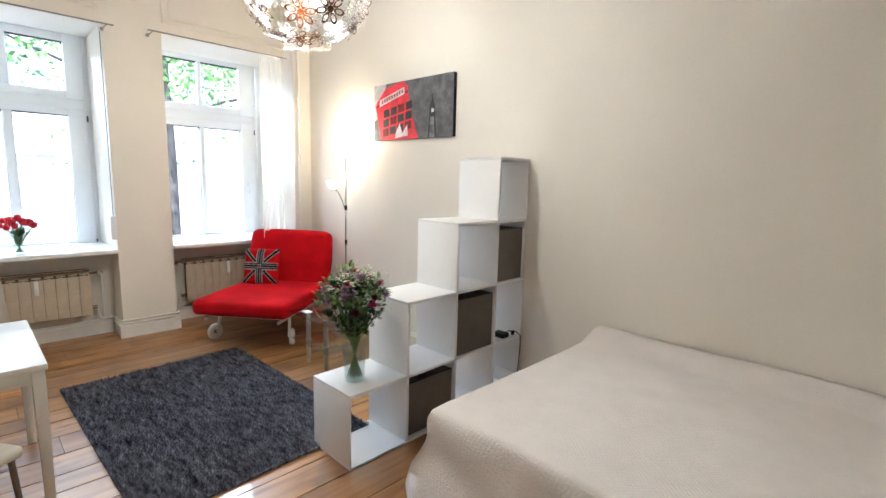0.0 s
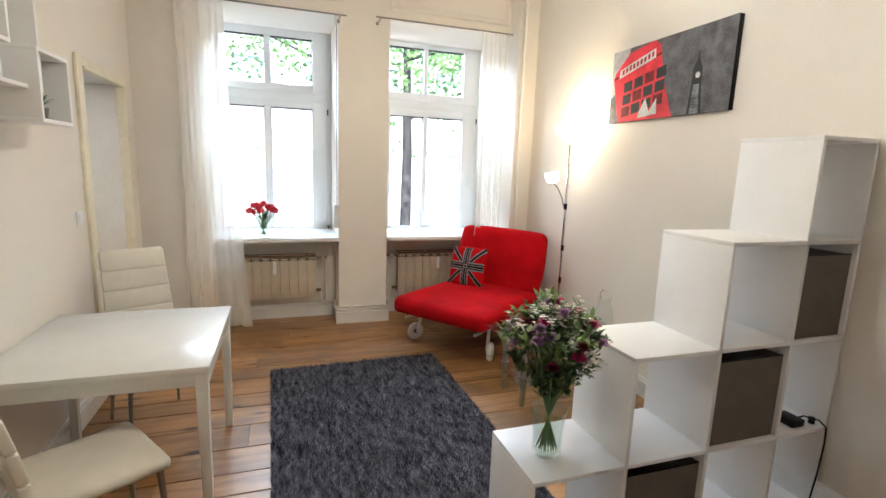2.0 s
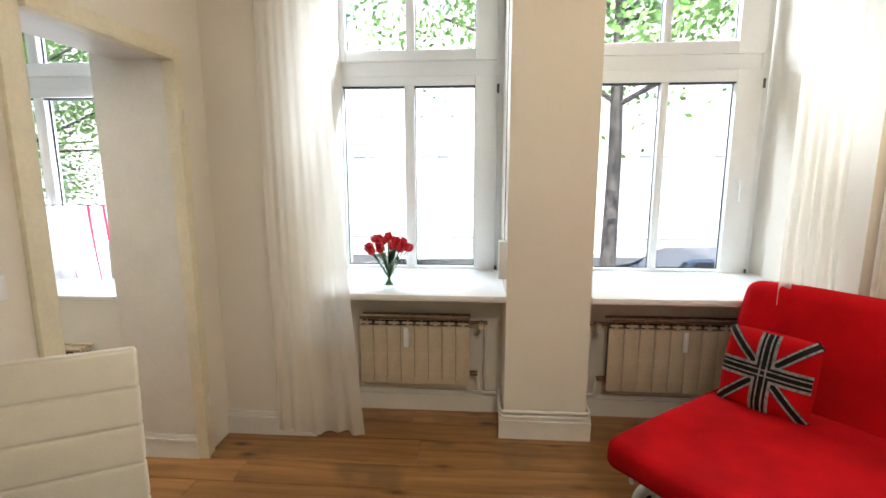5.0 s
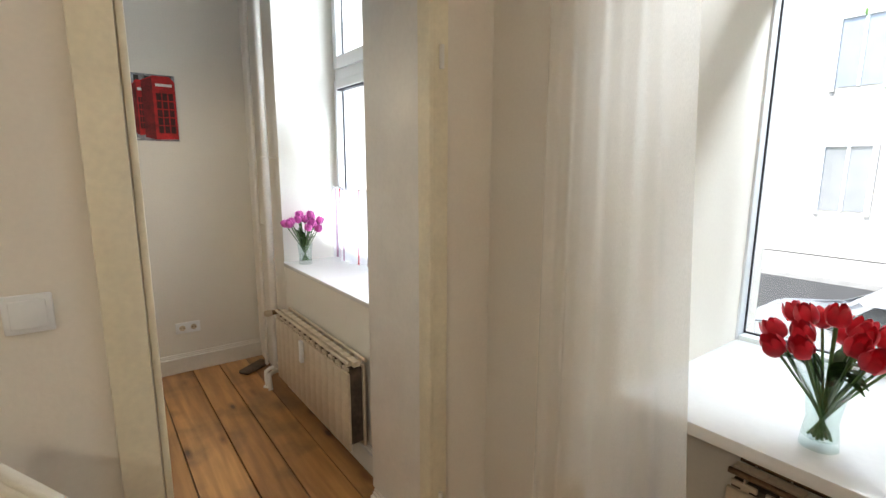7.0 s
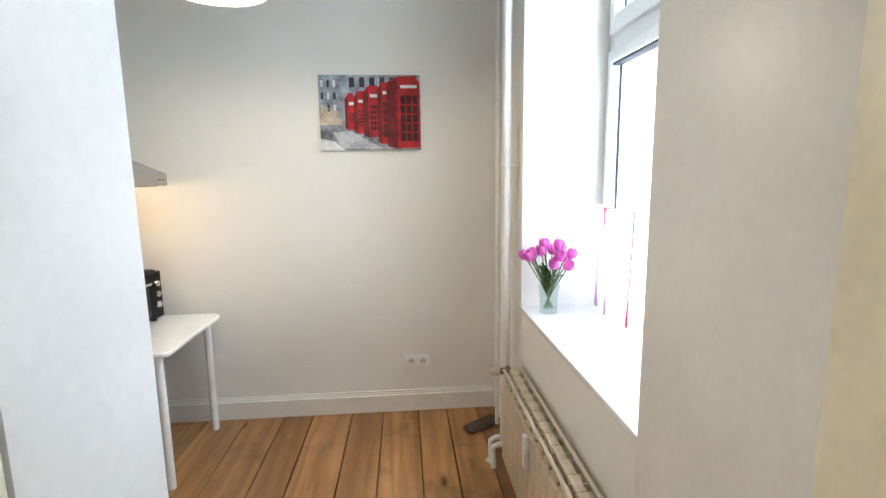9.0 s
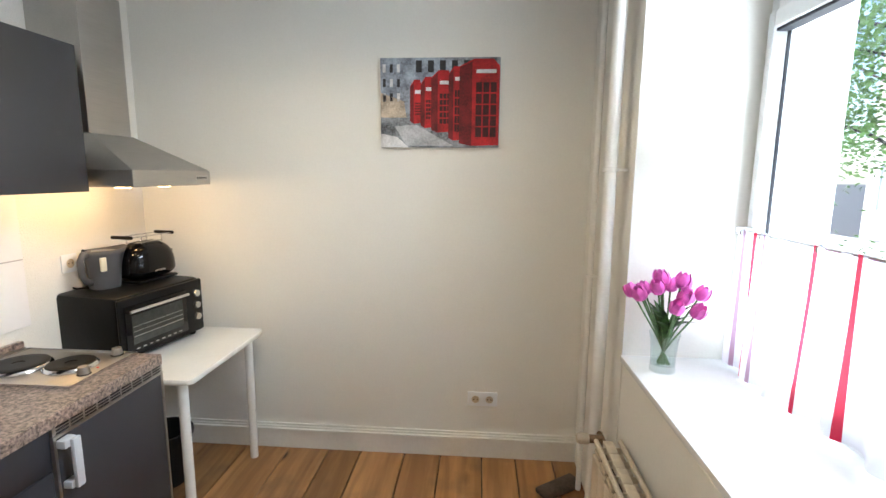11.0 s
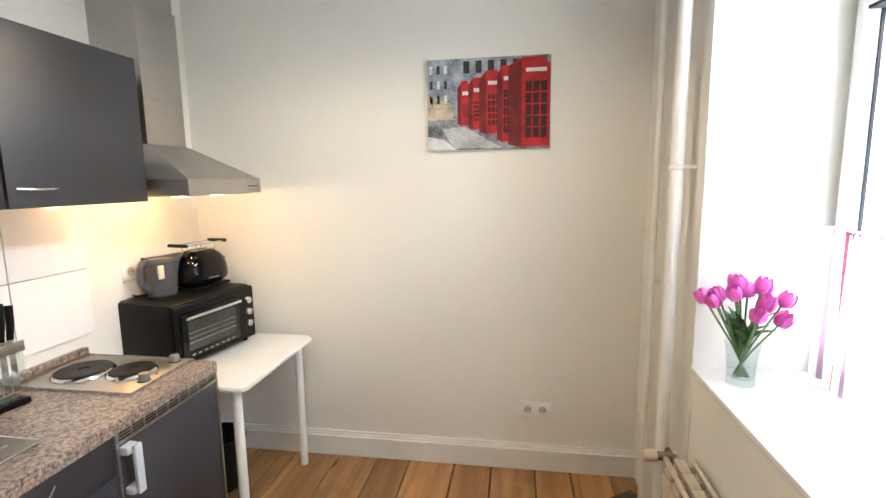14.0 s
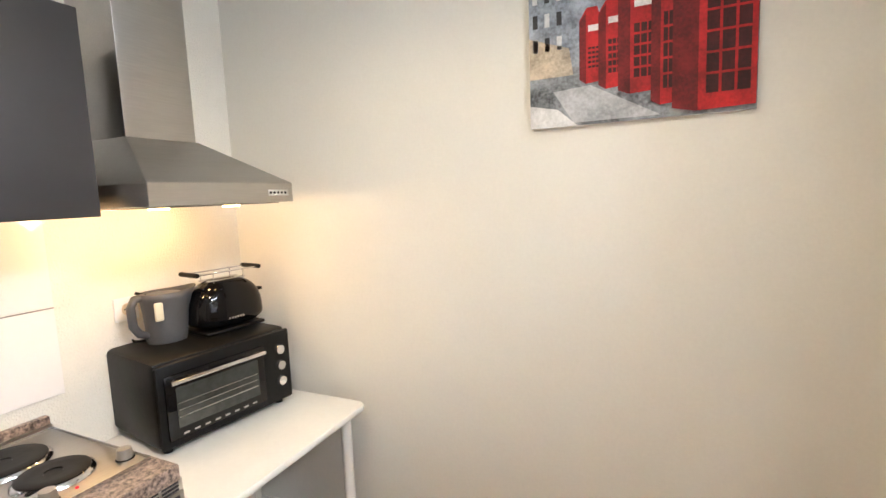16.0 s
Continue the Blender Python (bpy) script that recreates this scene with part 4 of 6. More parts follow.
for i, hd in enumerate(heads):
    b0 = Vector((-0.24 * hd.x, -0.24 * hd.y, 0.02))
    if i % 2 == 0:
        one("stem", "stem", fv, tube, [b0, Vector((hd.x * 0.15, hd.y * 0.15, 0.24)), hd], 0.0026, 5, smooth=60)
    kind = ("cream_petal", "magenta", "leafy", "cream_petal", "lilac", "cream_petal", "wine", "cream_petal", "leafy")[i % 9]
    if hd.y < -0.05 and hd.z < 0.56 and kind == "cream_petal":
        kind = "lilac"
    bm = bmesh.new()
    if kind == "leafy":
        for j in range(12):
            p = hd + Vector([rnd.uniform(-0.04, 0.04) for _ in range(3)])
            leaf_mesh(bm, p, p + Vector((rnd.uniform(-1, 1), rnd.uniform(-1, 1), rnd.uniform(0.2, 1.2))).normalized() * 0.05, 0.018, 0.004, 3)
        part("foliage_sprig", bm, "paleleaf", fv, smooth=180)
        continue
    small = kind == "cream_petal"
    size = 0.012 if small else 0.040
    for c in range(22 if small else 1):
        cc = hd + (Vector([rnd.gauss(0, 0.022) for _ in range(3)]) if small else Vector((0, 0, 0)))
        for layer in range(1 if small else 3):
            for j in range(5 if small else 8):
                q = j * math.tau / (5 if small else 8) + layer * 0.4
                out = Vector((math.cos(q), math.sin(q), 0.35 + layer * 0.7)).normalized()
                leaf_mesh(bm, cc, cc + out * size, size * 0.62, size * 0.12, 3)
    part("bloom", bm, kind, fv, smooth=180)
for i in range(290):
    a, r = rnd.uniform(0, math.tau), rnd.uniform(0.02, 0.185)
    z = rnd.uniform(0.27, 0.60) if r < 0.16 else rnd.uniform(0.38, 0.58)
    r *= min(1, (z - 0.17) / 0.25)
    p = Vector((r * math.cos(a), r * math.sin(a), z))
    bm = bmesh.new()
    for j in range(6):
        leaf_mesh(bm, p + Vector([rnd.uniform(-0.012, 0.012) for _ in range(3)]), p + Vector((p.x * 0.12 + rnd.uniform(-0.025, 0.025), p.y * 0.12 + rnd.uniform(-0.025, 0.025), rnd.uniform(-0.01, 0.035))), 0.018, 0.004, 3)
    part("leaf_spray", bm, "leaf" if i % 3 else "paleleaf", fv, smooth=180)


# ---- dining table and chairs ----
dt = thing("dining_table", (-1.16, 1.86, 0), "white square dining table against the wall", "table")
boxes("tabletop", "whitelac", dt, [((-0.45, -0.42, 0.715), (0.45, 0.435, 0.745))], 0.004)
boxes("apron", "whitelac", dt, [((-0.39, -0.41, 0.655), (0.39, -0.39, 0.713)), ((-0.39, 0.405, 0.655), (0.39, 0.425, 0.713)), ((-0.44, -0.36, 0.655), (-0.42, 0.375, 0.713)), ((0.42, -0.36, 0.655), (0.44, 0.375, 0.713))], 0.002)
for sx in (-1, 1):
    for y in (-0.385, 0.40):
        bm = bmesh.new()
        box(bm, (-0.025, -0.025, 0), (0.025, 0.025, 0.714), 0.003)
        for v in bm.verts:
            f = 0.75 + 0.25 * v.co.z / 0.714
            v.co.x *= f
            v.co.y *= f
        part("leg", bm, "whitelac", dt, smooth=40).location = (sx * 0.42, y, 0)


def dining_chair(loc, rz, label):
    c = thing("dining_chair", loc, label, "chair", "dining chairs", rz)
    bm = bmesh.new()
    cushion_mesh(bm, (-0.21, -0.21, 0.43), (0.21, 0.21, 0.48), 0.022, 0.008, 5)
    for v in bm.verts:
        v.co.x *= 1 - 0.10 * (v.co.y + 0.21) / 0.42
    part("seat", bm, "leather", c, smooth=180)
    bm = bmesh.new()
    box(bm, (-0.18, -0.012, 0), (0.18, 0.012, 0.575), 0.008, 3)
    bmesh.ops.subdivide_edges(bm, edges=[e for e in bm.edges if abs(e.verts[0].co.z - e.verts[1].co.z) > 0.3], cuts=8)
    for v in bm.verts:
        v.co.y += 0.12 * max(0, v.co.z / 0.57) ** 1.5
        v.co.x *= 1.03 - 0.10 * v.co.z / 0.57
    back = part("backrest", bm, "leather", c, smooth=50)
    back.location = (0, 0.20, 0.46)
    for k in range(5):
        bm = bmesh.new()
        box(bm, (-0.183, -0.019, k * 0.114 + 0.003), (0.183, 0.019, k * 0.114 + 0.112), 0.008, 3)
        for v in bm.verts:
            v.co.y += 0.12 * max(0, v.co.z / 0.57) ** 1.5
            v.co.x *= 1.03 - 0.10 * v.co.z / 0.57
        part("quilted_pad", bm, "leather", back, smooth=50)
    for sx in (-1, 1):
        for y, ly in ((-0.18, -0.20), (0.17, 0.24)):
            one("leg", "darkmetal", c, tube, [(sx * 0.165, y, 0.435), (sx * 0.19, ly, 0.0)], 0.013, 12, r1=0.009, smooth=40)
    return c


dining_chair((-1.70, 1.85, 0), 118, "cream leatherette dining chair, high quilted back, behind the white table")
dining_chair((-0.56, 1.89, 0), -146, "cream leatherette dining chair with grey metal legs, turned from the table")

# ---- wall cubes ----
def wall_cube(x, z, w, h, d, label):
    c = thing("wall_cube", (x, PY1 + 0.001, z), label, "wall shelf", "white wall cubes")
    t = 0.016
    boxes("top_board", "white", c, [((-w / 2, 0, h - t), (w / 2, d, h))], 0.001)
    boxes("bottom_board", "white", c, [((-w / 2, 0, 0), (w / 2, d, t))], 0.001)
    boxes("side_board", "white", c, [((-w / 2, 0, t), (-w / 2 + t, d, h - t))], 0.001)
    boxes("side_board", "white", c, [((w / 2 - t, 0, t), (w / 2, d, h - t))], 0.001)
    boxes("back_board", "white", c, [((-w / 2 + t, 0, t), (w / 2 - t, 0.006, h - t))])
    return c


wall_cube(-1.215, 1.728, 0.30, 0.30, 0.24, "small white open wall cube holding a little plant")
wall_cube(-1.03, 1.858, 0.335, 0.50, 0.20, "tall white open wall cube with a dark red ornament")
wall_cube(-0.72, 1.993, 0.30, 0.30, 0.24, "small white open wall cube")
pl = thing("succulent", (-1.28, PY1 + 0.15, 1.745), "small potted succulent in a wall cube", "plant")
one("pot", "grey", pl, lathe, [(0, 0), (0.025, 0), (0.032, 0.055), (0.028, 0.055), (0.026, 0.045), (0, 0.045)], 20, smooth=40)
for j in range(9):
    bm = bmesh.new()
    q = j * 2.4
    leaf_mesh(bm, (0, 0, 0.05), (0.055 * math.cos(q), 0.055 * math.sin(q), 0.075 + 0.012 * (j % 4)), 0.018, 0.008, 4)
    part("leaf", bm, "leaf", pl, smooth=180)
rd = thing("red_ornament", (-1.11, PY1 + 0.10, 1.875), "dark red ornament standing in a wall cube", "ornament")
one("body", "wine", rd, lathe, [(0, 0), (0.03, 0), (0.045, 0.06), (0.03, 0.11), (0.018, 0.13), (0.026, 0.15), (0.02, 0.15), (0, 0.14)], 20, smooth=60)

# ---- bed ----
bd = thing("bed", (1.56, 4.27, 0), "made bed under a white woven coverlet against the wall", "bed")
boxes("base", "white", bd, [((-0.92, -0.70, 0.10), (0.98, 0.78, 0.36))], 0.01)
boxes("mattress", "upvc", bd, [((-0.93, -0.72, 0.362), (0.99, 0.785, 0.575))], 0.04)
for sx in (-0.85, 0.9):
    for sy in (-0.62, 0.7):
        boxes("leg", "darkmetal", bd, [((sx - 0.03, sy - 0.03, 0), (sx + 0.03, sy + 0.03, 0.10))], 0.003)
cv = thing("coverlet", (1.56, 4.27, 0.595), "white woven coverlet with a fringed hem spread over the bed", "coverlet")
bm = bmesh.new()
nx, ny = 90, 80
hx, hy, drop = 0.975, 0.765, 0.46


def cover(u, v):
    """Folds the sheet over the edges: u and v run along the cloth."""
    x, y = u, v
    ox, oy = max(0, abs(x) - hx), max(0, -y - hy)
    X = math.copysign(min(abs(x), hx), x)
    Y = max(y, -hy)
    z = 0.012 * noise.noise(Vector((x * 2.2, y * 2.2, 3))) + 0.004 * noise.noise(Vector((x * 8, y * 8, 1)))
    rr = 0.05
    d = math.hypot(ox, oy) if (ox and oy) else ox + oy
    if d > 0:
        z -= min(d, 9) ** 1.0 * (1.0 if d > rr else d / rr * 0.5 + 0.5)
        flare = 0.02 + 0.05 * d / drop
        fold = 0.022 * math.sin((x + y) * 15 + 2 * math.sin(x * 4)) * min(1, d / 0.3)
        if ox:
            X += math.copysign(min(d, rr) * 0.4 + flare * d / drop + fold, x)
        if oy:
            Y -= min(d, rr) * 0.4 + flare * d / drop + fold
    if y > 0.60:
        z += 0.07 * min(1, (y - 0.60) / 0.12) * (1 if abs(x) < hx else 0.6)
    return (X, Y, z)


us = [(-hx - drop) + (2 * hx + 2 * drop) * i / nx for i in range(nx + 1)]
vs = [(-hy - drop) + (hy + 0.79 + drop) * j / ny for j in range(ny + 1)]
grid = [[bm.verts.new(cover(u, v)) for u in us] for v in vs]
for j in range(ny):
    for i in range(nx):
        bm.faces.new((grid[j][i], grid[j][i + 1], grid[j + 1][i + 1], grid[j + 1][i]))
part("cloth", bm, "bed", cv, smooth=180, solid=0.004)
bm = bmesh.new()
rnd = random.Random(3)
edge = [(u, vs[0]) for u in np.linspace(us[0], us[-1], 260)] + [(us[0], v) for v in np.linspace(vs[0], vs[-1], 170)]
for u, v in edge:
    p = Vector(cover(u, v))
    q = p + Vector((rnd.uniform(-0.008, 0.008), rnd.uniform(-0.012, 0.004), -0.035))
    tube(bm, [p, q], 0.0022, 4, cap=False)
tagged(part("fringe", bm, "bed", cv), kind="stuff")


# ---- pictures ----
def canvas(name, x0, x1, z0, z1, y, face, depth, label, edge):
    c = thing(name, ((x0 + x1) / 2, y, z0), label, "picture", rz=0 if face < 0 else 180)
    w, h = x1 - x0, z1 - z0
    boxes("canvas", edge, c, [((-w / 2, -depth, 0), (w / 2, 0, h))], 0.003)

    def paint(name, pts, material, k):
        """A flat painted area; points run 0..1 across and up."""
        bm = bmesh.new()
        d = -depth - 0.0006 - 0.0005 * k
        bm.faces.new([bm.verts.new(((a - 0.5) * w, d, b * h)) for a, b in pts])
        return part(name, bm, material, c)
    return c, paint


def rect(a0, b0, a1, b1):
    return [(a0, b0), (a1, b0), (a1, b1), (a0, b1)]


P = {k: mat("print_" + k, c, 0.7, vary=v, scale=14, fine=120, bump=0.05) for k, c, v in (
    ("charcoal", (0.13, 0.13, 0.14), 0.25), ("mist", (0.45, 0.46, 0.48), 0.2), ("red", (0.42, 0.010, 0.012), 0.25), ("pinkred", (0.70, 0.03, 0.05), 0.15), ("deepred", (0.16, 0.006, 0.008), 0.3), ("darkred", (0.05, 0.005, 0.006), 0.3),
    ("white", (0.68, 0.68, 0.68), 0.15), ("black", (0.03, 0.03, 0.033), 0.2), ("slate", (0.24, 0.26, 0.28), 0.4), ("sand", (0.50, 0.42, 0.32), 0.25), ("blue", (0.30, 0.34, 0.40), 0.3))}
c1, paint = canvas("canvas_picture", -1.875, -0.800, 1.982, 2.505, NORTH, -1, 0.035, "wide canvas print of a red phone box and grey clock tower", "black")
paint("grey_ground", rect(0, 0, 1, 1), P["charcoal"], 0)
paint("pale_sky", [(0, 0.35), (0.16, 0.55), (0.17, 1), (0, 1)], P["mist"], 1)
paint("phone_box", [(0.10, 0.0), (0.60, 0.0), (0.52, 0.40), (0.45, 0.93), (0.40, 1.0), (0.17, 0.93), (0.04, 0.70), (0.02, 0.62)], P["pinkred"], 2)
paint("roof_line", [(0.03, 0.60), (0.47, 0.80), (0.465, 0.83), (0.03, 0.635)], P["deepred"], 3)
paint("sign_panel", [(0.08, 0.61), (0.42, 0.78), (0.415, 0.90), (0.085, 0.73)], P["white"], 4)
for i in range(9):
    a = 0.11 + i * 0.034
    b = 0.655 + i * 0.017
    paint("sign_bar", [(a, b), (a + 0.02, b + 0.01), (a + 0.02, b + 0.075), (a, b + 0.065)], P["red"], 5)
for i in range(4):
    for j in range(3):
        a, b = 0.13 + i * 0.10 + j * 0.005, 0.06 + j * 0.17 + i * 0.033
        paint("window_light", [(a, b), (a + 0.082, b + 0.025), (a + 0.078, b + 0.16), (a - 0.004, b + 0.135)], P["black"] if (i * 2 + j) % 3 else P["deepred"], 3)
paint("reflection", [(0.30, 0.03), (0.47, 0.06), (0.46, 0.26), (0.40, 0.10), (0.36, 0.28), (0.31, 0.12)], P["white"], 4)
paint("clock_tower", [(0.715, 0.0), (0.82, 0.0), (0.80, 0.36), (0.80, 0.52), (0.775, 0.62), (0.767, 0.74), (0.758, 0.62), (0.73, 0.52), (0.73, 0.36)], P["black"], 2)
paint("tower_body", [(0.735, 0.0), (0.80, 0.0), (0.785, 0.34), (0.745, 0.34)], P["slate"], 3)
bm = bmesh.new()
bmesh.ops.create_circle(bm, cap_ends=True, segments=20, radius=0.018)
part("clock_face", bm, P["white"], c1).matrix_basis = pose((0.767 - 0.5) * 1.09, -0.035 - 0.0028, 0.43 * 0.54, 90, 0, 0)

c2, paint = canvas("canvas_picture", -2.704, -2.106, 1.693, 2.129, KS, 1, 0.02, "canvas print of red phone boxes along a grey street", "white")
paint("street_ground", rect(0, 0, 1, 1), P["slate"], 0)
paint("facade_white", [(0, 0.40), (0.20, 0.42), (0.20, 1), (0, 1)], P["blue"], 1)
for i in range(3):
    for j in range(3):
        paint("facade_window", rect(0.02 + i * 0.06, 0.52 + j * 0.16, 0.045 + i * 0.06, 0.61 + j * 0.16), P["black"] if (i + j) % 2 else P["white"], 2)
paint("facade_grey", [(0.20, 0.40), (0.62, 0.30), (0.62, 1), (0.20, 1)], P["blue"], 1)
for i in range(5):
    paint("facade_window", rect(0.30 + i * 0.10, 0.84, 0.35 + i * 0.10, 0.97), P["black"], 2)
paint("pavement_light", [(0, 0.0), (0.24, 0.0), (0.14, 0.12), (0, 0.16)], P["white"], 2)
paint("pavement_sand", [(0, 0.34), (0.22, 0.34), (0.20, 0.52), (0, 0.62)], P["sand"], 2)
paint("kerb_shadow", [(0.22, 0.02), (0.62, 0.02), (0.30, 0.26), (0.12, 0.24)], P["mist"], 2)
for k, (a0, a1, b0, b1) in enumerate(((0.25, 0.35, 0.27, 0.76), (0.34, 0.45, 0.22, 0.79), (0.43, 0.60, 0.17, 0.86), (0.575, 0.70, 0.08, 0.90), (0.665, 0.995, 0.02, 0.98))):
    paint("phone_box", [(a0, b0 + 0.03), (a0 + (a1 - a0) * 0.3, b0), (a1, b0 + 0.01), (a1, b1 - 0.08), (a1 - (a1 - a0) * 0.15, b1), (a0 + (a1 - a0) * 0.35, b1), (a0, b1 - 0.08)], P["red"], 3 + k * 3)
    s0 = a0 + (a1 - a0) * 0.32
    paint("box_side", [(a0, b0 + 0.03), (s0, b0), (s0, b1 - 0.03), (a0, b1 - 0.09)], P["deepred"], 4 + k * 3)
    paint("box_sign", rect(s0 + (a1 - s0) * 0.15, b1 - 0.155, a1 - (a1 - s0) * 0.12, b1 - 0.115), P["white"], 4 + k * 3)
    for i in range(3):
        for j in range(5):
            q0, q1 = s0 + (a1 - s0) * (0.14 + i * 0.27), b0 + 0.10 + j * (b1 - b0 - 0.34) / 5
            paint("box_pane", rect(q0, q1, q0 + (a1 - s0) * 0.22, q1 + (b1 - b0 - 0.34) / 5 - 0.015), P["darkred"], 4 + k * 3)


# ---- lamps on the ceilings ----
cl = thing("flower_chandelier", (-0.42, 3.46, 2.66), "round hanging lamp made of silver, bronze and clear flower shapes", "ceiling lamp")
one("cord", "darkmetal", cl, tube, [(0, 0, 0.30), (0, 0, H - 2.66)], 0.004, smooth=40)
one("ceiling_rose", "chrome", cl, lathe, [(0, 0.94), (0.06, 0.94), (0.055, 0.915), (0.01, 0.90), (0, 0.90)], 24, smooth=40)
one("bulb", "shade", cl, lathe, [(0, 0.10), (0.03, 0.09), (0.045, 0.05), (0.03, 0.01), (0, 0)], 20, smooth=60)
rnd = random.Random(9)
N, RR = 110, 0.35


def flower_mesh(material, size):
    bm = bmesh.new()
    for j in range(7):
        q, nseg = j * math.tau / 7, 14
        c = Vector((0.60 * size * math.cos(q), 0.60 * size * math.sin(q), 0))
        tan = Vector((-math.sin(q), math.cos(q), 0))
        rad = Vector((math.cos(q), math.sin(q), 0))
        loop = [c + rad * math.cos(k * math.tau / nseg) * size * 0.38 + tan * math.sin(k * math.tau / nseg) * size * 0.21 for k in range(nseg)]
        ins = [c + (p - c) * 0.62 for p in loop]
        lo, li = [bm.verts.new(p) for p in loop], [bm.verts.new(p) for p in ins]
        for k in range(nseg):
            bm.faces.new((lo[k], lo[(k + 1) % nseg], li[(k + 1) % nseg], li[k]))
    ring = [bm.verts.new((0.22 * size * math.cos(k * math.tau / 12), 0.22 * size * math.sin(k * math.tau / 12), 0.0)) for k in range(12)]
    bm.faces.new(ring)
    bmesh.ops.solidify(bm, geom=bm.faces[:], thickness=0.003)
    me = bpy.data.meshes.new("flower")
    bm.to_mesh(me)
    bm.free()
    me.materials.append(M[material])
    return me


fm = [flower_mesh(m, s) for m, s in (("silver", 0.075), ("copper", 0.080), ("upvc", 0.075), ("clear", 0.07))]
for i in range(N):
    z = 1 - 2 * (i + 0.5) / N
    r = math.sqrt(1 - z * z)
    a = i * 2.39996
    nrm = Vector((r * math.cos(a), r * math.sin(a), z))
    o = new("flower", fm[rnd.choice((0, 0, 1, 1, 2, 3))])
    o.parent = cl
    o.matrix_basis = Matrix.Translation(nrm * RR * rnd.uniform(0.93, 1.03)) @ nrm.to_track_quat("Z", "Y").to_matrix().to_4x4() @ pose(0, 0, 0, rnd.uniform(-15, 15), rnd.uniform(-15, 15), rnd.uniform(0, 50))

pd = thing("pendant_lamp", (-1.95, -0.02, 2.19), "white metal pendant lamp with a thin red rim, lit", "ceiling lamp")
one("shade", "upvc", pd, lathe, [(0.185, 0.0), (0.18, 0.02), (0.155, 0.08), (0.10, 0.15), (0.04, 0.19), (0.015, 0.22), (0.0, 0.22), (0.0, 0.215), (0.036, 0.185), (0.095, 0.145), (0.150, 0.076), (0.178, 0.0), (0.185, 0.0)], 48, smooth=60)
one("rim", "redtulip", pd, lathe, [(0.186, 0.002), (0.1875, 0.004), (0.1855, 0.010), (0.183, 0.010), (0.186, 0.002)], 48, smooth=60)
one("cord", "upvc", pd, tube, [(0, 0, 0.21), (0, 0, H - 2.19)], 0.004, smooth=40)
one("bulb", "shade", pd, lathe, [(0, 0.02), (0.02, 0.025), (0.03, 0.05), (0.02, 0.09), (0, 0.10)], 20, smooth=60).location = (0, 0, 0.03)


# ---- kitchen ----
FX = -1.335          # plane of the base fronts
WT = 0.851           # top of the worktop
YS, YE = -0.38, 1.146


def bow_handle(bm, y0, y1, x, z, out=0.028, r=0.0045, sag=0.014):
    n = 10
    tube(bm, [(x - out * math.sin(math.pi * k / n), y0 + (y1 - y0) * k / n, z - sag * math.sin(math.pi * k / n)) for k in range(n + 1)], r, 8)


def wall_cabinet(y0, y1, label):
    c = thing("wall_cabinet", (-0.94, (y0 + y1) / 2, 1.480), label, "kitchen cabinet", "wall cabinets over the worktop")
    w, h = (y1 - y0) / 2, 0.535
    boxes("carcass", "navyedge", c, [((-0.16, -w + 0.001, 0.002), (0.158, w - 0.001, h - 0.002))], 0.001)
    d = boxes("door", "navy", c, [((-0.180, -w + 0.003, 0), (-0.162, w - 0.003, h))], 0.003)
    bm = bmesh.new()
    h0 = -w + 0.04 if y0 > 0.5 else w - 0.16
    bow_handle(bm, h0, h0 + 0.13, -0.180, 0.058, 0.022, 0.0045, 0.003)
    part("handle", bm, "chrome", d, "curved chrome handle", smooth=60)
    return c


for y0, y1 in ((-0.42, 0.109), (0.111, 0.600), (0.602, 1.135)):
    wall_cabinet(y0, y1, "dark blue-grey kitchen wall cabinet with a chrome bow handle")

hood = thing("extractor_hood", (-0.78, -0.685, 1.500), "stainless steel chimney extractor hood with two lit lamps", "extractor hood")
bm = bmesh.new()
lo = [(-0.50, -0.29), (-0.50, 0.24), (-0.002, 0.24), (-0.002, -0.29)]
hi = [(-0.235, -0.135), (-0.235, 0.115), (-0.002, 0.115), (-0.002, -0.135)]
r0, r1, r2 = ([bm.verts.new((x, y, z)) for x, y in ring] for ring, z in ((lo, 0.0), (lo, 0.065), (hi, 0.215)))
for a, b in ((r0, r1), (r1, r2)):
    for k in range(4):
        bm.faces.new((a[k], a[(k + 1) % 4], b[(k + 1) % 4], b[k]))
bm.faces.new(r0[::-1]), bm.faces.new(r2)
bmesh.ops.bevel(bm, geom=bm.edges[:], offset=0.002, segments=1, affect="EDGES")
part("canopy", bm, "steel", hood)
boxes("chimney", "steel", hood, [((-0.228, -0.13, 0.2155), (-0.002, 0.11, 0.80))], 0.002)
boxes("chimney_extension", "steel", hood, [((-0.220, -0.124, 0.8005), (-0.002, 0.104, 1.25))], 0.002)
boxes("vent_slot", "gasket", hood, [((-0.16, 0.1045, 0.86), (-0.06, 0.1075, 0.91))])
boxes("grease_filter", "darkmetal", hood, [((-0.46, -0.26, -0.004), (-0.05, 0.21, -0.0005))], 0.001)
for y in (-0.14, 0.12):
    one("lamp_lens", "diffuser", hood, tube, [(-0.36, y, -0.010), (-0.36, y, -0.0045)], 0.028, 20, label="lit round lamp lens")
boxes("control_plate", "chrome", hood, [((-0.5025, -0.265, 0.022), (-0.5008, -0.17, 0.042))])
for i in range(5):
    one("control_button", "black", hood, tube, [(-0.5035, -0.25 + i * 0.017, 0.032), (-0.5026, -0.25 + i * 0.017, 0.032)], 0.0045, 10)

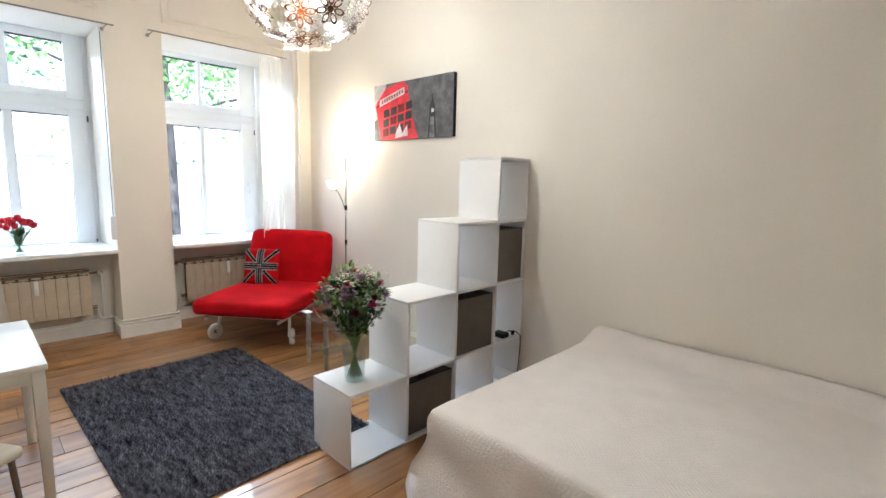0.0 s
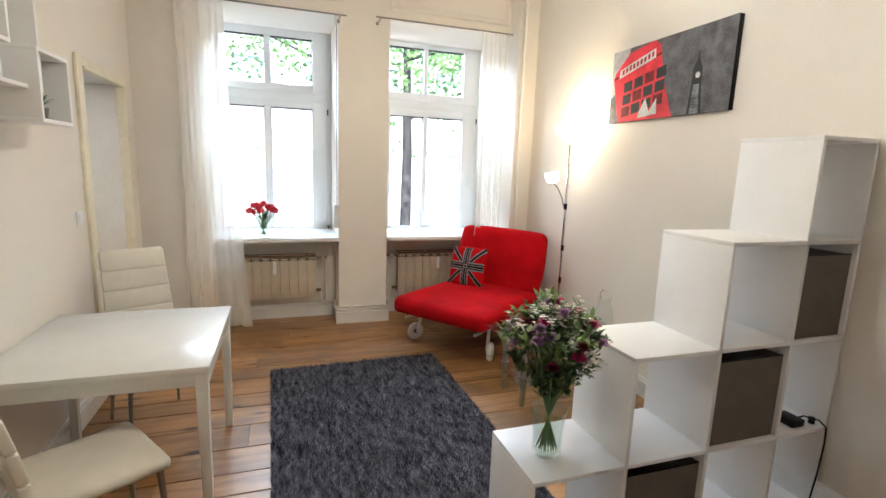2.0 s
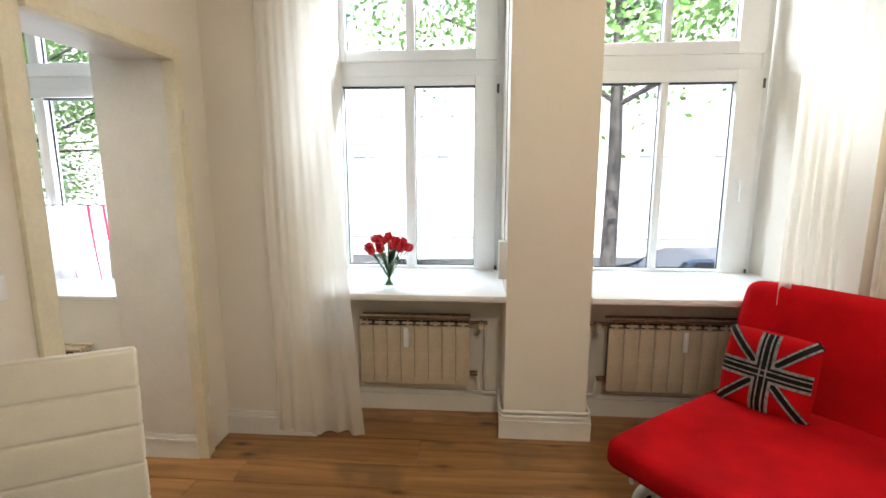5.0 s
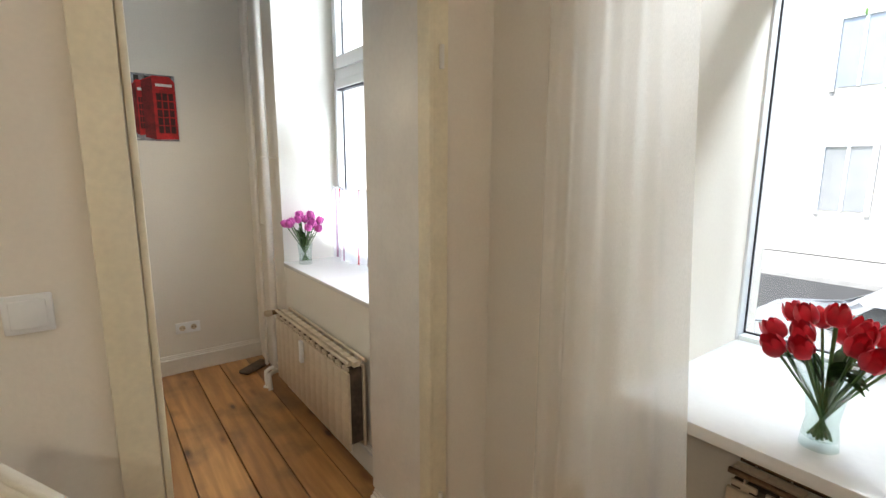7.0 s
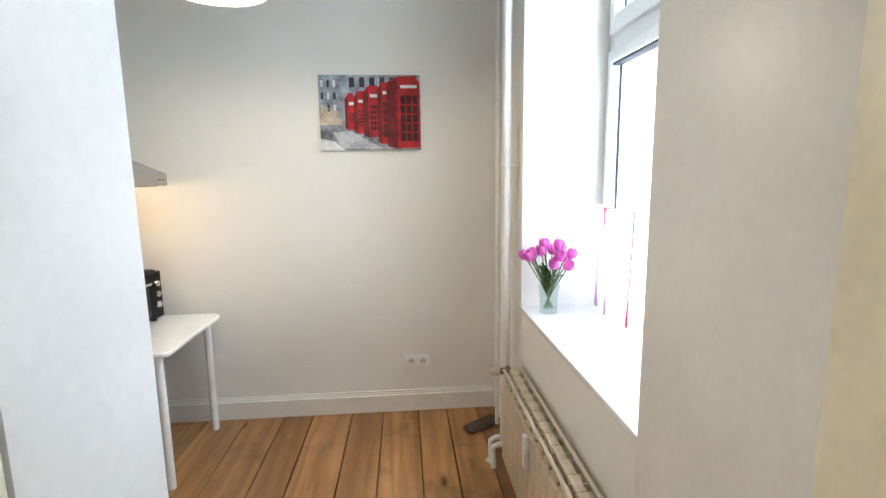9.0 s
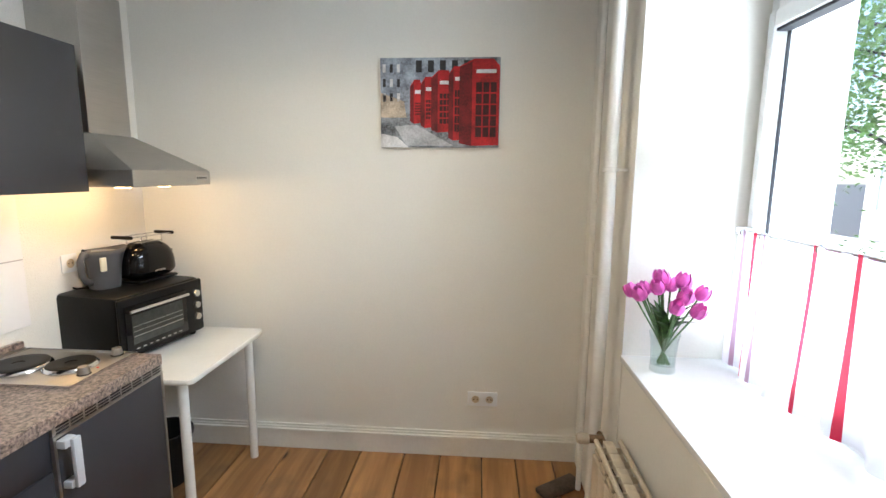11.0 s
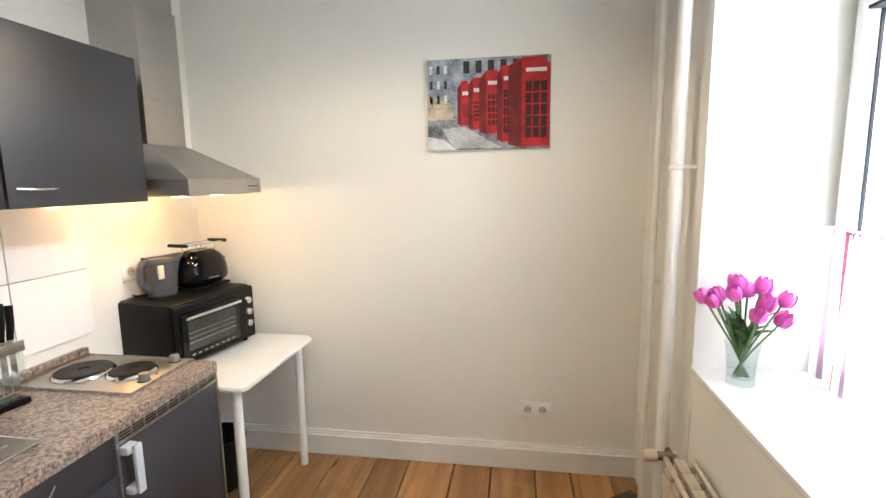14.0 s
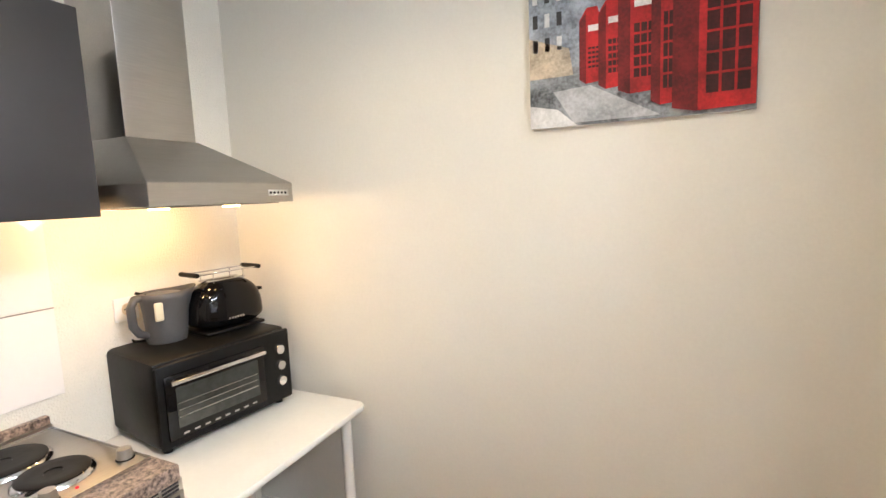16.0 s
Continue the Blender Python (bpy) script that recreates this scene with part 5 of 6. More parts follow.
# base units under one worktop
wt = thing("worktop", (-1.07, (YS + YE) / 2, 0.811), "speckled granite-look laminate worktop with an upstand", "worktop")
L = (YE - YS) / 2
SX0, SX1, SY0, SY1 = -0.17, 0.14, 0.845 - (YS + YE) / 2 - 0.19, 0.845 - (YS + YE) / 2 + 0.21
for lo, hi in (((-0.305, -L, 0), (0.289, SY0, 0.04)), ((-0.305, SY1, 0), (0.289, L, 0.04)), ((-0.305, SY0, 0), (SX0, SY1, 0.04)), ((SX1, SY0, 0), (0.289, SY1, 0.04))):
    boxes("slab", "granite", wt, [(lo, hi)])
boxes("front_edge", "granite", wt, [((-0.311, -L, -0.001), (-0.3055, L, 0.0395))], 0.002)
boxes("upstand", "granite", wt, [((0.262, -L, 0.0405), (0.289, L, 0.075))], 0.006)
boxes("seal_strip", "steel", wt, [((0.257, -L, 0.0405), (0.2615, L, 0.050))], 0.001)


def drawer_unit():
    c = thing("drawer_cabinet", (-1.075, 0.352, 0), "dark blue-grey base cabinet with a drawer and a door", "kitchen cabinet", "base cabinets")
    w = 0.255
    boxes("carcass", "navyedge", c, [((-0.262, -w, 0.10), (0.26, w, 0.809))], 0.001)
    boxes("plinth", "navyedge", c, [((-0.22, -w, 0), (0.22, w, 0.099))])
    d = boxes("drawer_front", "navy", c, [((-0.283, -w + 0.003, 0.672), (-0.264, w - 0.003, 0.802))], 0.003)
    bm = bmesh.new()
    bow_handle(bm, -0.065, 0.075, -0.283, 0.765)
    part("handle", bm, "chrome", d, "curved chrome handle", smooth=60)
    d = boxes("door", "navy", c, [((-0.283, -w + 0.003, 0.105), (-0.264, w - 0.003, 0.668))], 0.003)
    bm = bmesh.new()
    bow_handle(bm, 0.05, 0.19, -0.283, 0.625)
    part("handle", bm, "chrome", d, "curved chrome handle", smooth=60)


drawer_unit()
c = thing("sink_cabinet", (-1.075, 0.864, 0), "dark blue-grey base cabinet under the sink", "kitchen cabinet", "base cabinets")
boxes("carcass", "navyedge", c, [((-0.262, -0.262, 0.10), (0.26, 0.262, 0.64))], 0.001)
boxes("plinth", "navyedge", c, [((-0.22, -0.262, 0), (0.22, 0.262, 0.099))])
boxes("door", "navy", c, [((-0.283, -0.259, 0.105), (-0.264, 0.259, 0.802))], 0.003)

fr = thing("refrigerator", (-1.084, -0.145, 0), "small under-counter fridge with a dark panel door and a grey handle", "refrigerator")
boxes("body", "upvc", fr, [((-0.255, -0.248, 0.02), (0.26, 0.246, 0.808))], 0.004)
boxes("vent_grille", "steel", fr, [((-0.285, -0.248, 0.776), (-0.256, 0.246, 0.809))], 0.002)
for k in range(3):
    for i in range(9):
        y = -0.235 + i * 0.053
        boxes("vent_slot", "gasket", fr, [((-0.2868, y, 0.779 + k * 0.0100), (-0.2852, y + 0.044, 0.784 + k * 0.0100))])
door = boxes("door", "navy", fr, [((-0.284, -0.238, 0.085), (-0.256, 0.236, 0.765))], 0.003)
boxes("door_trim", "steel", fr, [((-0.2855, -0.248, 0.075), (-0.256, -0.2385, 0.775)), ((-0.2855, 0.2365, 0.075), (-0.256, 0.246, 0.775)), ((-0.2855, -0.238, 0.7655), (-0.256, 0.236, 0.775)), ((-0.2855, -0.238, 0.075), (-0.256, 0.236, 0.0845))])
bm = bmesh.new()
box(bm, (-0.315, 0.195, 0.60), (-0.2845, 0.232, 0.625), 0.005)
box(bm, (-0.315, 0.195, 0.735), (-0.2845, 0.240, 0.762), 0.005)
box(bm, (-0.330, 0.195, 0.60), (-0.3155, 0.225, 0.762), 0.006)
part("handle", bm, "handlegrey", door, "grey bar handle", smooth=40)

hb = thing("electric_hob", (-1.065, -0.215, WT + 0.001), "two-plate stainless electric hob with round cast plates", "hob")
boxes("tray", "steel", hb, [((-0.225, -0.15, 0), (0.225, 0.16, 0.006))], 0.003)
boxes("raised_edge", "chrome", hb, [((-0.227, -0.152, 0.0), (0.227, -0.1505, 0.011)), ((-0.227, 0.1605, 0.0), (0.227, 0.162, 0.011)), ((-0.2275, -0.15, 0.0), (-0.2255, 0.16, 0.011)), ((0.2255, -0.15, 0.0), (0.2275, 0.16, 0.011))])
for x, y, r in ((0.095, 0.02, 0.092), (-0.085, -0.005, 0.076)):
    one("plate_ring", "chrome", hb, lathe, [(r, 0.006), (r + 0.010, 0.007), (r + 0.009, 0.012), (r, 0.018)], 36, at=(x, y, 0), smooth=50)
    one("cooking_plate", "black", hb, lathe, [(r - 0.001, 0.012), (r - 0.001, 0.021), (r - 0.008, 0.023), (r - 0.03, 0.022), (0.02, 0.022), (0.018, 0.019), (0, 0.019)], 36, at=(x, y, 0), smooth=30)
for x, y in ((-0.165, -0.125), (-0.185, 0.055)):
    one("control_knob", "steel", hb, lathe, [(0.019, 0.006), (0.019, 0.012), (0.016, 0.034), (0, 0.036)], 20, at=(x, y, 0), smooth=40)
    one("knob_ring", "black", hb, lathe, [(0.019, 0.0065), (0.022, 0.0065), (0.020, 0.009), (0.019, 0.009)], 20, at=(x, y, 0))
one("pilot_light", "redtulip", hb, tube, [(-0.19, 0.0, 0.006), (-0.19, 0.0, 0.009)], 0.004)

sk = thing("sink", (-1.07, 0.645, WT + 0.001), "stainless steel sink with a ribbed drainer and a round-cornered bowl", "sink")
bm = bmesh.new()
bx0, bx1, by0, by1 = -0.165, 0.135, 0.015, 0.405
for lo, hi in (((-0.20, -0.42, 0), (0.205, by0, 0.004)), ((-0.20, by1, 0), (0.205, 0.44, 0.004)), ((-0.20, by0, 0), (bx0, by1, 0.004)), ((bx1, by0, 0), (0.205, by1, 0.004))):
    box(bm, lo, hi)
part("rim", bm, "steel", sk)
one("rolled_edge", "chrome", sk, tube, [(-0.20, -0.42, 0.003), (0.205, -0.42, 0.003), (0.205, 0.44, 0.003), (-0.20, 0.44, 0.003), (-0.20, -0.42, 0.003)], 0.0045, 8, smooth=60)
for i in range(8):
    x = -0.13 + i * 0.036
    one("drainer_rib", "steel", sk, tube, [(x, -0.38, 0.004), (x, -0.06 - 0.03 * (i < 3), 0.004)], 0.0045, 8, smooth=60)
bm = bmesh.new()
n = 40
rings = []
for k, (s, z) in enumerate(((1.0, 0.0045), (0.985, -0.005), (0.965, -0.05), (0.93, -0.125), (0.86, -0.15), (0.6, -0.158), (0.12, -0.160))):
    ring = []
    for i in range(n):
        q = i * math.tau / n
        cx, cy = (bx0 + bx1) / 2, (by0 + by1) / 2
        e = 0.45
        ring.append(bm.verts.new((cx + (bx1 - bx0) / 2 * s * math.copysign(abs(math.cos(q)) ** e, math.cos(q)), cy + (by1 - by0) / 2 * s * math.copysign(abs(math.sin(q)) ** e, math.sin(q)), z)))
    rings.append(ring)
for a, b in zip(rings, rings[1:]):
    for i in range(n):
        bm.faces.new((a[i], a[(i + 1) % n], b[(i + 1) % n], b[i]))
bm.faces.new(rings[-1])
part("bowl", bm, "steel", sk, smooth=60)
one("drain", "chrome", sk, lathe, [(0.0, -0.156), (0.035, -0.156), (0.04, -0.158)], 24, at=((bx0 + bx1) / 2, (by0 + by1) / 2, 0), smooth=60)
one("overflow_cap", "chrome", sk, lathe, [(0.024, 0.0045), (0.022, 0.007), (0.0, 0.007)], 24, at=(-0.13, -0.005, 0), smooth=40)
tp = thing("tap", (-0.905, 0.62, WT + 0.005), "chrome single-lever kitchen tap", "tap")
one("body", "chrome", tp, lathe, [(0.032, 0), (0.030, 0.006), (0.024, 0.012), (0.024, 0.115), (0.026, 0.12), (0.026, 0.145), (0.020, 0.155), (0, 0.157)], 28, smooth=40)
one("spout", "chrome", tp, tube, [(-0.01, 0.01, 0.055), (-0.06, 0.05, 0.075), (-0.12, 0.10, 0.085), (-0.155, 0.13, 0.08), (-0.16, 0.134, 0.06)], 0.012, 12, smooth=60)
one("lever", "chrome", tp, tube, [(0, 0, 0.145), (-0.03, 0.04, 0.152), (-0.06, 0.075, 0.145)], 0.008, 10, r1=0.006, smooth=60)
sp = thing("sink_plug", (-0.985, 0.565, WT + 0.007), "small black rubber sink plug on the drainer", "plug")
one("stopper", "black", sp, lathe, [(0, 0), (0.022, 0), (0.024, 0.012), (0.016, 0.016), (0, 0.016)], 20, smooth=40)

kb = thing("knife_block", (-0.94, 0.075, WT + 0.001), "clear stand with five black-handled knives on a black foot", "knife block")
bm = bmesh.new()
tube(bm, [(-0.02, -0.055, 0.011), (-0.01, 0.055, 0.011)], 0.038, 20)
for v in bm.verts:
    v.co.z = 0.0 if v.co.z < 0.011 else min(0.020, v.co.z)
part("foot", bm, "gloss", kb, smooth=40)
boxes("clear_holder", "clear", kb, [((-0.025, -0.075, 0.02), (-0.022, 0.075, 0.19)), ((0.022, -0.075, 0.02), (0.025, 0.075, 0.19)), ((-0.022, -0.075, 0.02), (0.022, -0.072, 0.19)), ((-0.022, 0.072, 0.02), (0.022, 0.075, 0.19))])
boxes("steel_band", "steel", kb, [((-0.028, -0.078, 0.165), (-0.0255, 0.078, 0.20)), ((0.0255, -0.078, 0.165), (0.028, 0.078, 0.20))], 0.001)
for i in range(5):
    y = -0.058 + i * 0.028
    bm = bmesh.new()
    h = 0.10 + 0.012 * ((i * 2) % 5) / 2
    tube(bm, [(0, y, 0.205), (-0.004, y - 0.004, 0.205 + h * 0.5), (0.002, y - 0.010, 0.215 + h)], 0.010, 10, r1=0.012)
    hnd = part("knife_handle", bm, "black", kb, smooth=50)
    bm = bmesh.new()
    box(bm, (-0.001, y - 0.010, 0.03), (0.001, y + 0.010, 0.204))
    part("blade", bm, "chrome", hnd)

# small side table with the oven
kt = thing("side_table", (-1.12, -0.765, 0), "small white table with round legs and rounded corners", "table")
bm = bmesh.new()
outline = [(cx + 0.035 * math.cos(q), cy + 0.035 * math.sin(q)) for cx, cy, q0 in ((0.295, 0.31, 0), (-0.31, 0.31, 90), (-0.31, -0.29, 180), (0.295, -0.29, 270))
           for q in (radians(q0 + 15 * k) for k in range(7))]
rows = [[bm.verts.new((x * f, y * f, z)) for x, y in outline] for f, z in ((0.994, 0.701), (1.0, 0.704), (1.0, 0.721), (0.994, 0.724))]
for u, v in zip(rows, rows[1:]):
    for k in range(len(u)):
        bm.faces.new((u[k], u[(k + 1) % len(u)], v[(k + 1) % len(u)], v[k]))
bm.faces.new(rows[0][::-1]), bm.faces.new(rows[-1])
part("tabletop", bm, "whitelac", kt, smooth=40)
for x in (-0.275, 0.27):
    for y in (-0.275, 0.295):
        one("leg", "whitelac", kt, tube, [(x, y, 0), (x, y, 0.7005)], 0.021, 16, smooth=40)

ov = thing("mini_oven", (-0.950, -0.792, 0.725), "black tabletop oven with a glass door and three silver dials", "oven", rz=-9)
boxes("body", "black", ov, [((-0.175, -0.245, 0.018), (0.185, 0.245, 0.300))], 0.018)
boxes("front_frame", "black", ov, [((-0.195, -0.245, 0.022), (-0.1755, 0.245, 0.292))], 0.010)
dr = boxes("door", "gloss", ov, [((-0.205, -0.125, 0.050), (-0.1955, 0.225, 0.258))], 0.006)
boxes("window_glass", "ovenglass", dr, [((-0.2065, -0.095, 0.085), (-0.2052, 0.195, 0.215))])
for k in range(3):
    one("rack_bar", "steel", dr, tube, [(-0.2068, -0.09, 0.12 + k * 0.022), (-0.2068, 0.19, 0.12 + k * 0.022)], 0.0012 if k else 0.002, 6)
bm = bmesh.new()
tube(bm, [(-0.225, -0.115, 0.238), (-0.225, 0.215, 0.238)], 0.007, 10)
tube(bm, [(-0.225, -0.10, 0.238), (-0.205, -0.10, 0.238)], 0.005), tube(bm, [(-0.225, 0.20, 0.238), (-0.205, 0.20, 0.238)], 0.005)
part("handle", bm, "chrome", dr, smooth=40)
for z in (0.225, 0.165, 0.105):
    k = one("dial", "chrome", ov, lathe, [(0.021, 0), (0.020, 0.010), (0.016, 0.020), (0, 0.021)], 24, smooth=40)
    k.matrix_basis = pose(-0.195, -0.190, z, 0, -90, 0)
for i in range(8):
    boxes("printed_mark", "silver", ov, [((-0.2058, -0.08 + i * 0.035, 0.060), (-0.2052, -0.062 + i * 0.035, 0.066))])
for x in (-0.15, 0.16):
    for y in (-0.21, 0.21):
        one("foot", "black", ov, tube, [(x, y, 0), (x, y, 0.019)], 0.014, 12, smooth=40)

kl = thing("kettle", (-0.890, -0.718, 1.026), "grey plastic water kettle on the black oven", "kettle", rz=-20)
bm = bmesh.new()
rings = []
for r, z, lean in ((0.062, 0.0, 0.0), (0.066, 0.012, 0.0), (0.066, 0.05, 0.002), (0.069, 0.11, 0.004), (0.075, 0.155, 0.008), (0.080, 0.178, 0.014)):
    rings.append([bm.verts.new((r * 0.82 * math.cos(q), r * math.sin(q) - lean * max(0, -math.sin(q)) * 2, z + (0.010 if z > 0.17 else 0) * max(0, -math.sin(q)) ** 3)) for q in (k * math.tau / 32 for k in range(32))])
for a, b in zip(rings, rings[1:]):
    for k in range(32):
        bm.faces.new((a[k], a[(k + 1) % 32], b[(k + 1) % 32], b[k]))
bm.faces.new(rings[0][::-1])
part("jug", bm, "grey", kl, smooth=50, solid=0.003)
one("lid", "grey", kl, lathe, [(0, 0.174), (0.054, 0.172), (0.060, 0.166), (0, 0.160)], 28, smooth=40)
one("lid_tab", "black", kl, tube, [(-0.005, 0.055, 0.174), (-0.005, 0.085, 0.186)], 0.005, 8, smooth=40)
one("handle", "grey", kl, tube, [(-0.01, 0.060, 0.168), (-0.018, 0.092, 0.166), (-0.020, 0.106, 0.140), (-0.020, 0.104, 0.075), (-0.014, 0.086, 0.045), (-0.010, 0.060, 0.035)], 0.014, 12, smooth=60)
bm = bmesh.new()
box(bm, (-0.062, 0.018, 0.085), (-0.050, 0.046, 0.150), 0.006, 3)
part("water_gauge", bm, "cream", kl, "cream window for the water level", smooth=40)
one("power_cord", "black", kl, tube, [(0.03, 0.05, 0.006), (0.06, 0.09, 0.006), (0.10, 0.09, 0.008), (0.15, 0.10, 0.03), (0.165, 0.10, 0.11)], 0.004, 8, smooth=60)
one("plug", "black", kl, tube, [(0.145, 0.10, 0.12), (0.175, 0.10, 0.12)], 0.018, 14, smooth=40)

ts = thing("toaster", (-0.950, -0.918, 1.026), "glossy black rounded toaster with a bun warmer rack on top", "toaster", rz=-9)
bm = bmesh.new()
bmesh.ops.create_uvsphere(bm, u_segments=40, v_segments=20, radius=1.0)


def soft(c, e):
    return math.copysign(abs(c) ** e, c)


for v in bm.verts:
    x, y, z = v.co
    v.co = (0.092 * soft(x, 0.75), 0.142 * soft(y, 0.75), 0.055 + (0.140 if z > 0 else 0.045) * soft(z, 0.8))
part("body", bm, "gloss", ts, smooth=180)
boxes("base", "black", ts, [((-0.075, -0.12, 0), (0.075, 0.12, 0.0125))], 0.004)
for x in (-0.025, 0.025):
    boxes("toast_slot", "steel", ts, [((x - 0.010, -0.075, 0.1895), (x + 0.010, 0.075, 0.192))])
boxes("lever", "black", ts, [((-0.015, -0.160, 0.12), (0.015, -0.128, 0.132))], 0.003)
bm = bmesh.new()
for x in (-0.045, 0.045):
    tube(bm, [(x, -0.06, 0.185), (x, -0.06, 0.222), (x, 0.06, 0.222), (x, 0.06, 0.185)], 0.0025, 8)
    tube(bm, [(x, -0.12, 0.222), (x, 0.12, 0.222)], 0.0025, 8)
part("warmer_rack", bm, "chrome", ts, smooth=60)
for y in (-0.125, 0.125):
    one("rack_grip", "black", ts, tube, [(-0.055, y, 0.223), (0.055, y, 0.223)], 0.009, 10, smooth=40)
for i in range(6):
    boxes("maker_bar", "silver", ts, [((-0.0935, -0.02 + i * 0.011, 0.050), (-0.0915, -0.013 + i * 0.011, 0.057))])

bn = thing("waste_bin", (-1.04, -0.80, 0), "black waste bin under the white side table", "bin")
one("bucket", "black", bn, lathe, [(0, 0.002), (0.105, 0.002), (0.13, 0.26), (0.135, 0.26), (0.135, 0.275), (0.125, 0.275), (0.10, 0.01), (0, 0.01)], 28, smooth=40)
bm = bmesh.new()
rnd = random.Random(6)
lathe(bm, [(0.126, 0.27), (0.138, 0.272), (0.142, 0.25), (0.139, 0.225)], 40)
for v in bm.verts:
    v.co += Vector(noise.noise_vector(v.co * 30)) * 0.008
part("bin_liner", bm, "black", bn, smooth=60)

ep = thing("pipe_elbow", (-3.03, -0.56, 0.0), "pair of white painted pipe bends rising from the kitchen floor", "pipe")
for k, dy in enumerate((0.0, 0.07)):
    one("bend", "trim", ep, tube, [(0.0, dy + 0.02, 0.0), (0.0, dy, 0.07), (-0.004, dy - 0.01, 0.10), (-0.03, dy - 0.01, 0.115), (-0.085, dy - 0.01, 0.115)], 0.015, 12, smooth=60)
one("floor_rose", "trim", ep, lathe, [(0.0, 0.008), (0.026, 0.008), (0.030, 0.0)], 20, at=(0, 0.02, 0), smooth=40)
# Soft dark block standing in for an unidentified dark shape on the floor.
rg = thing("dark_floor_object", (-3.04, -0.90, 0.001), "small dark brown object lying on the floor by the pipes", "cloth")
bm = bmesh.new()
cushion_mesh(bm, (-0.045, -0.12, 0.0), (0.045, 0.12, 0.03), 0.012, 0.006, 5)
part("cloth", bm, "darkbrown", rg, smooth=180).matrix_basis = pose(0, 0, 0, 0, 0, -55)

# cafe curtain on the kitchen window
cf = thing("cafe_curtain_rod", (KX + 0.10, 0.21, 1.375), "short steel rod with ring clips across the kitchen window", "curtain rod")
one("rod", "chrome", cf, tube, [(0, -0.60, 0), (0, 0.60, 0)], 0.006, smooth=40)
for y in (-0.57, -0.46, -0.20, 0.06, 0.32, 0.56):
    r = one("ring", "chrome", cf, lathe, [(0.012, -0.003), (0.015, 0), (0.012, 0.003), (0.010, 0), (0.012, -0.003)], 18, smooth=60)
    r.matrix_basis = pose(0, y, -0.004, 90, 0, 0)
for y in (-0.605, 0.60):
    boxes("end_bracket", "chrome", cf, [((-0.06, y, -0.012), (0.012, y + 0.007, 0.012))], 0.002)
curtain("cafe_curtain", "short sheer white café curtain with red and mauve woven stripes", "curtain", KX + 0.105, -0.38, 0.80, 0.905, 1.38, 9, 0.020, "cafe", 0.05,
        [(0.03, 0.010, "cafelilac"), (0.085, 0.016, "cafered"), (0.13, 0.009, "cafelilac"), (0.325, 0.017, "cafered"), (0.450, 0.014, "cafered"), (0.60, 0.009, "cafelilac"), (0.745, 0.018, "cafered"), (0.83, 0.017, "cafered"), (0.95, 0.02, "cafered")])

# ---- outside: street, cars, trees, far facade ----
G = -1.15
structure("pavement", "paving", [((-8.2, -40, G - 0.15), (-4.25, 40, G))])
structure("road", "asphalt", [((-260, -260, G - 0.4), (-8.2, 260, G - 0.12))])
structure("far_pavement", "paving", [((-20.0, -40, G - 0.15), (-16.5, 40, G))])


def facade(y0, y1, h, cols, label):
    b = thing("apartment_building", (-20.2, (y0 + y1) / 2, G), label, "building", "buildings across the street")
    boxes("wall", "render", b, [((-6, (y0 - y1) / 2, 0), (0, (y1 - y0) / 2, h))])
    boxes("cornice", "render", b, [((0.001, (y0 - y1) / 2, h - 0.6), (0.5, (y1 - y0) / 2, h))])
    for f in range(int(h // 3.6)):
        for c in range(cols):
            y = (y0 - y1) / 2 + (c + 0.5) * (y1 - y0) / cols
            z = 1.4 + f * 3.6
            w = boxes("window", "carpaint", b, [((0.001, y - 0.55, z), (0.02, y + 0.55, z + 1.9))])
            boxes("frame", "upvc", w, [((0.021, y - 0.68, z - 0.1), (0.10, y - 0.55, z + 2.0)), ((0.021, y + 0.55, z - 0.1), (0.10, y + 0.68, z + 2.0)), ((0.021, y - 0.55, z + 1.9), (0.10, y + 0.55, z + 2.0)), ((0.021, y - 0.04, z), (0.06, y + 0.04, z + 1.9))])


facade(-22, -3, 15, 7, "pale rendered apartment building across the street")
facade(-3, 14, 16, 6, "light rendered apartment building with a cornice across the street")
facade(14, 32, 14, 6, "pale apartment building with tall windows across the street")


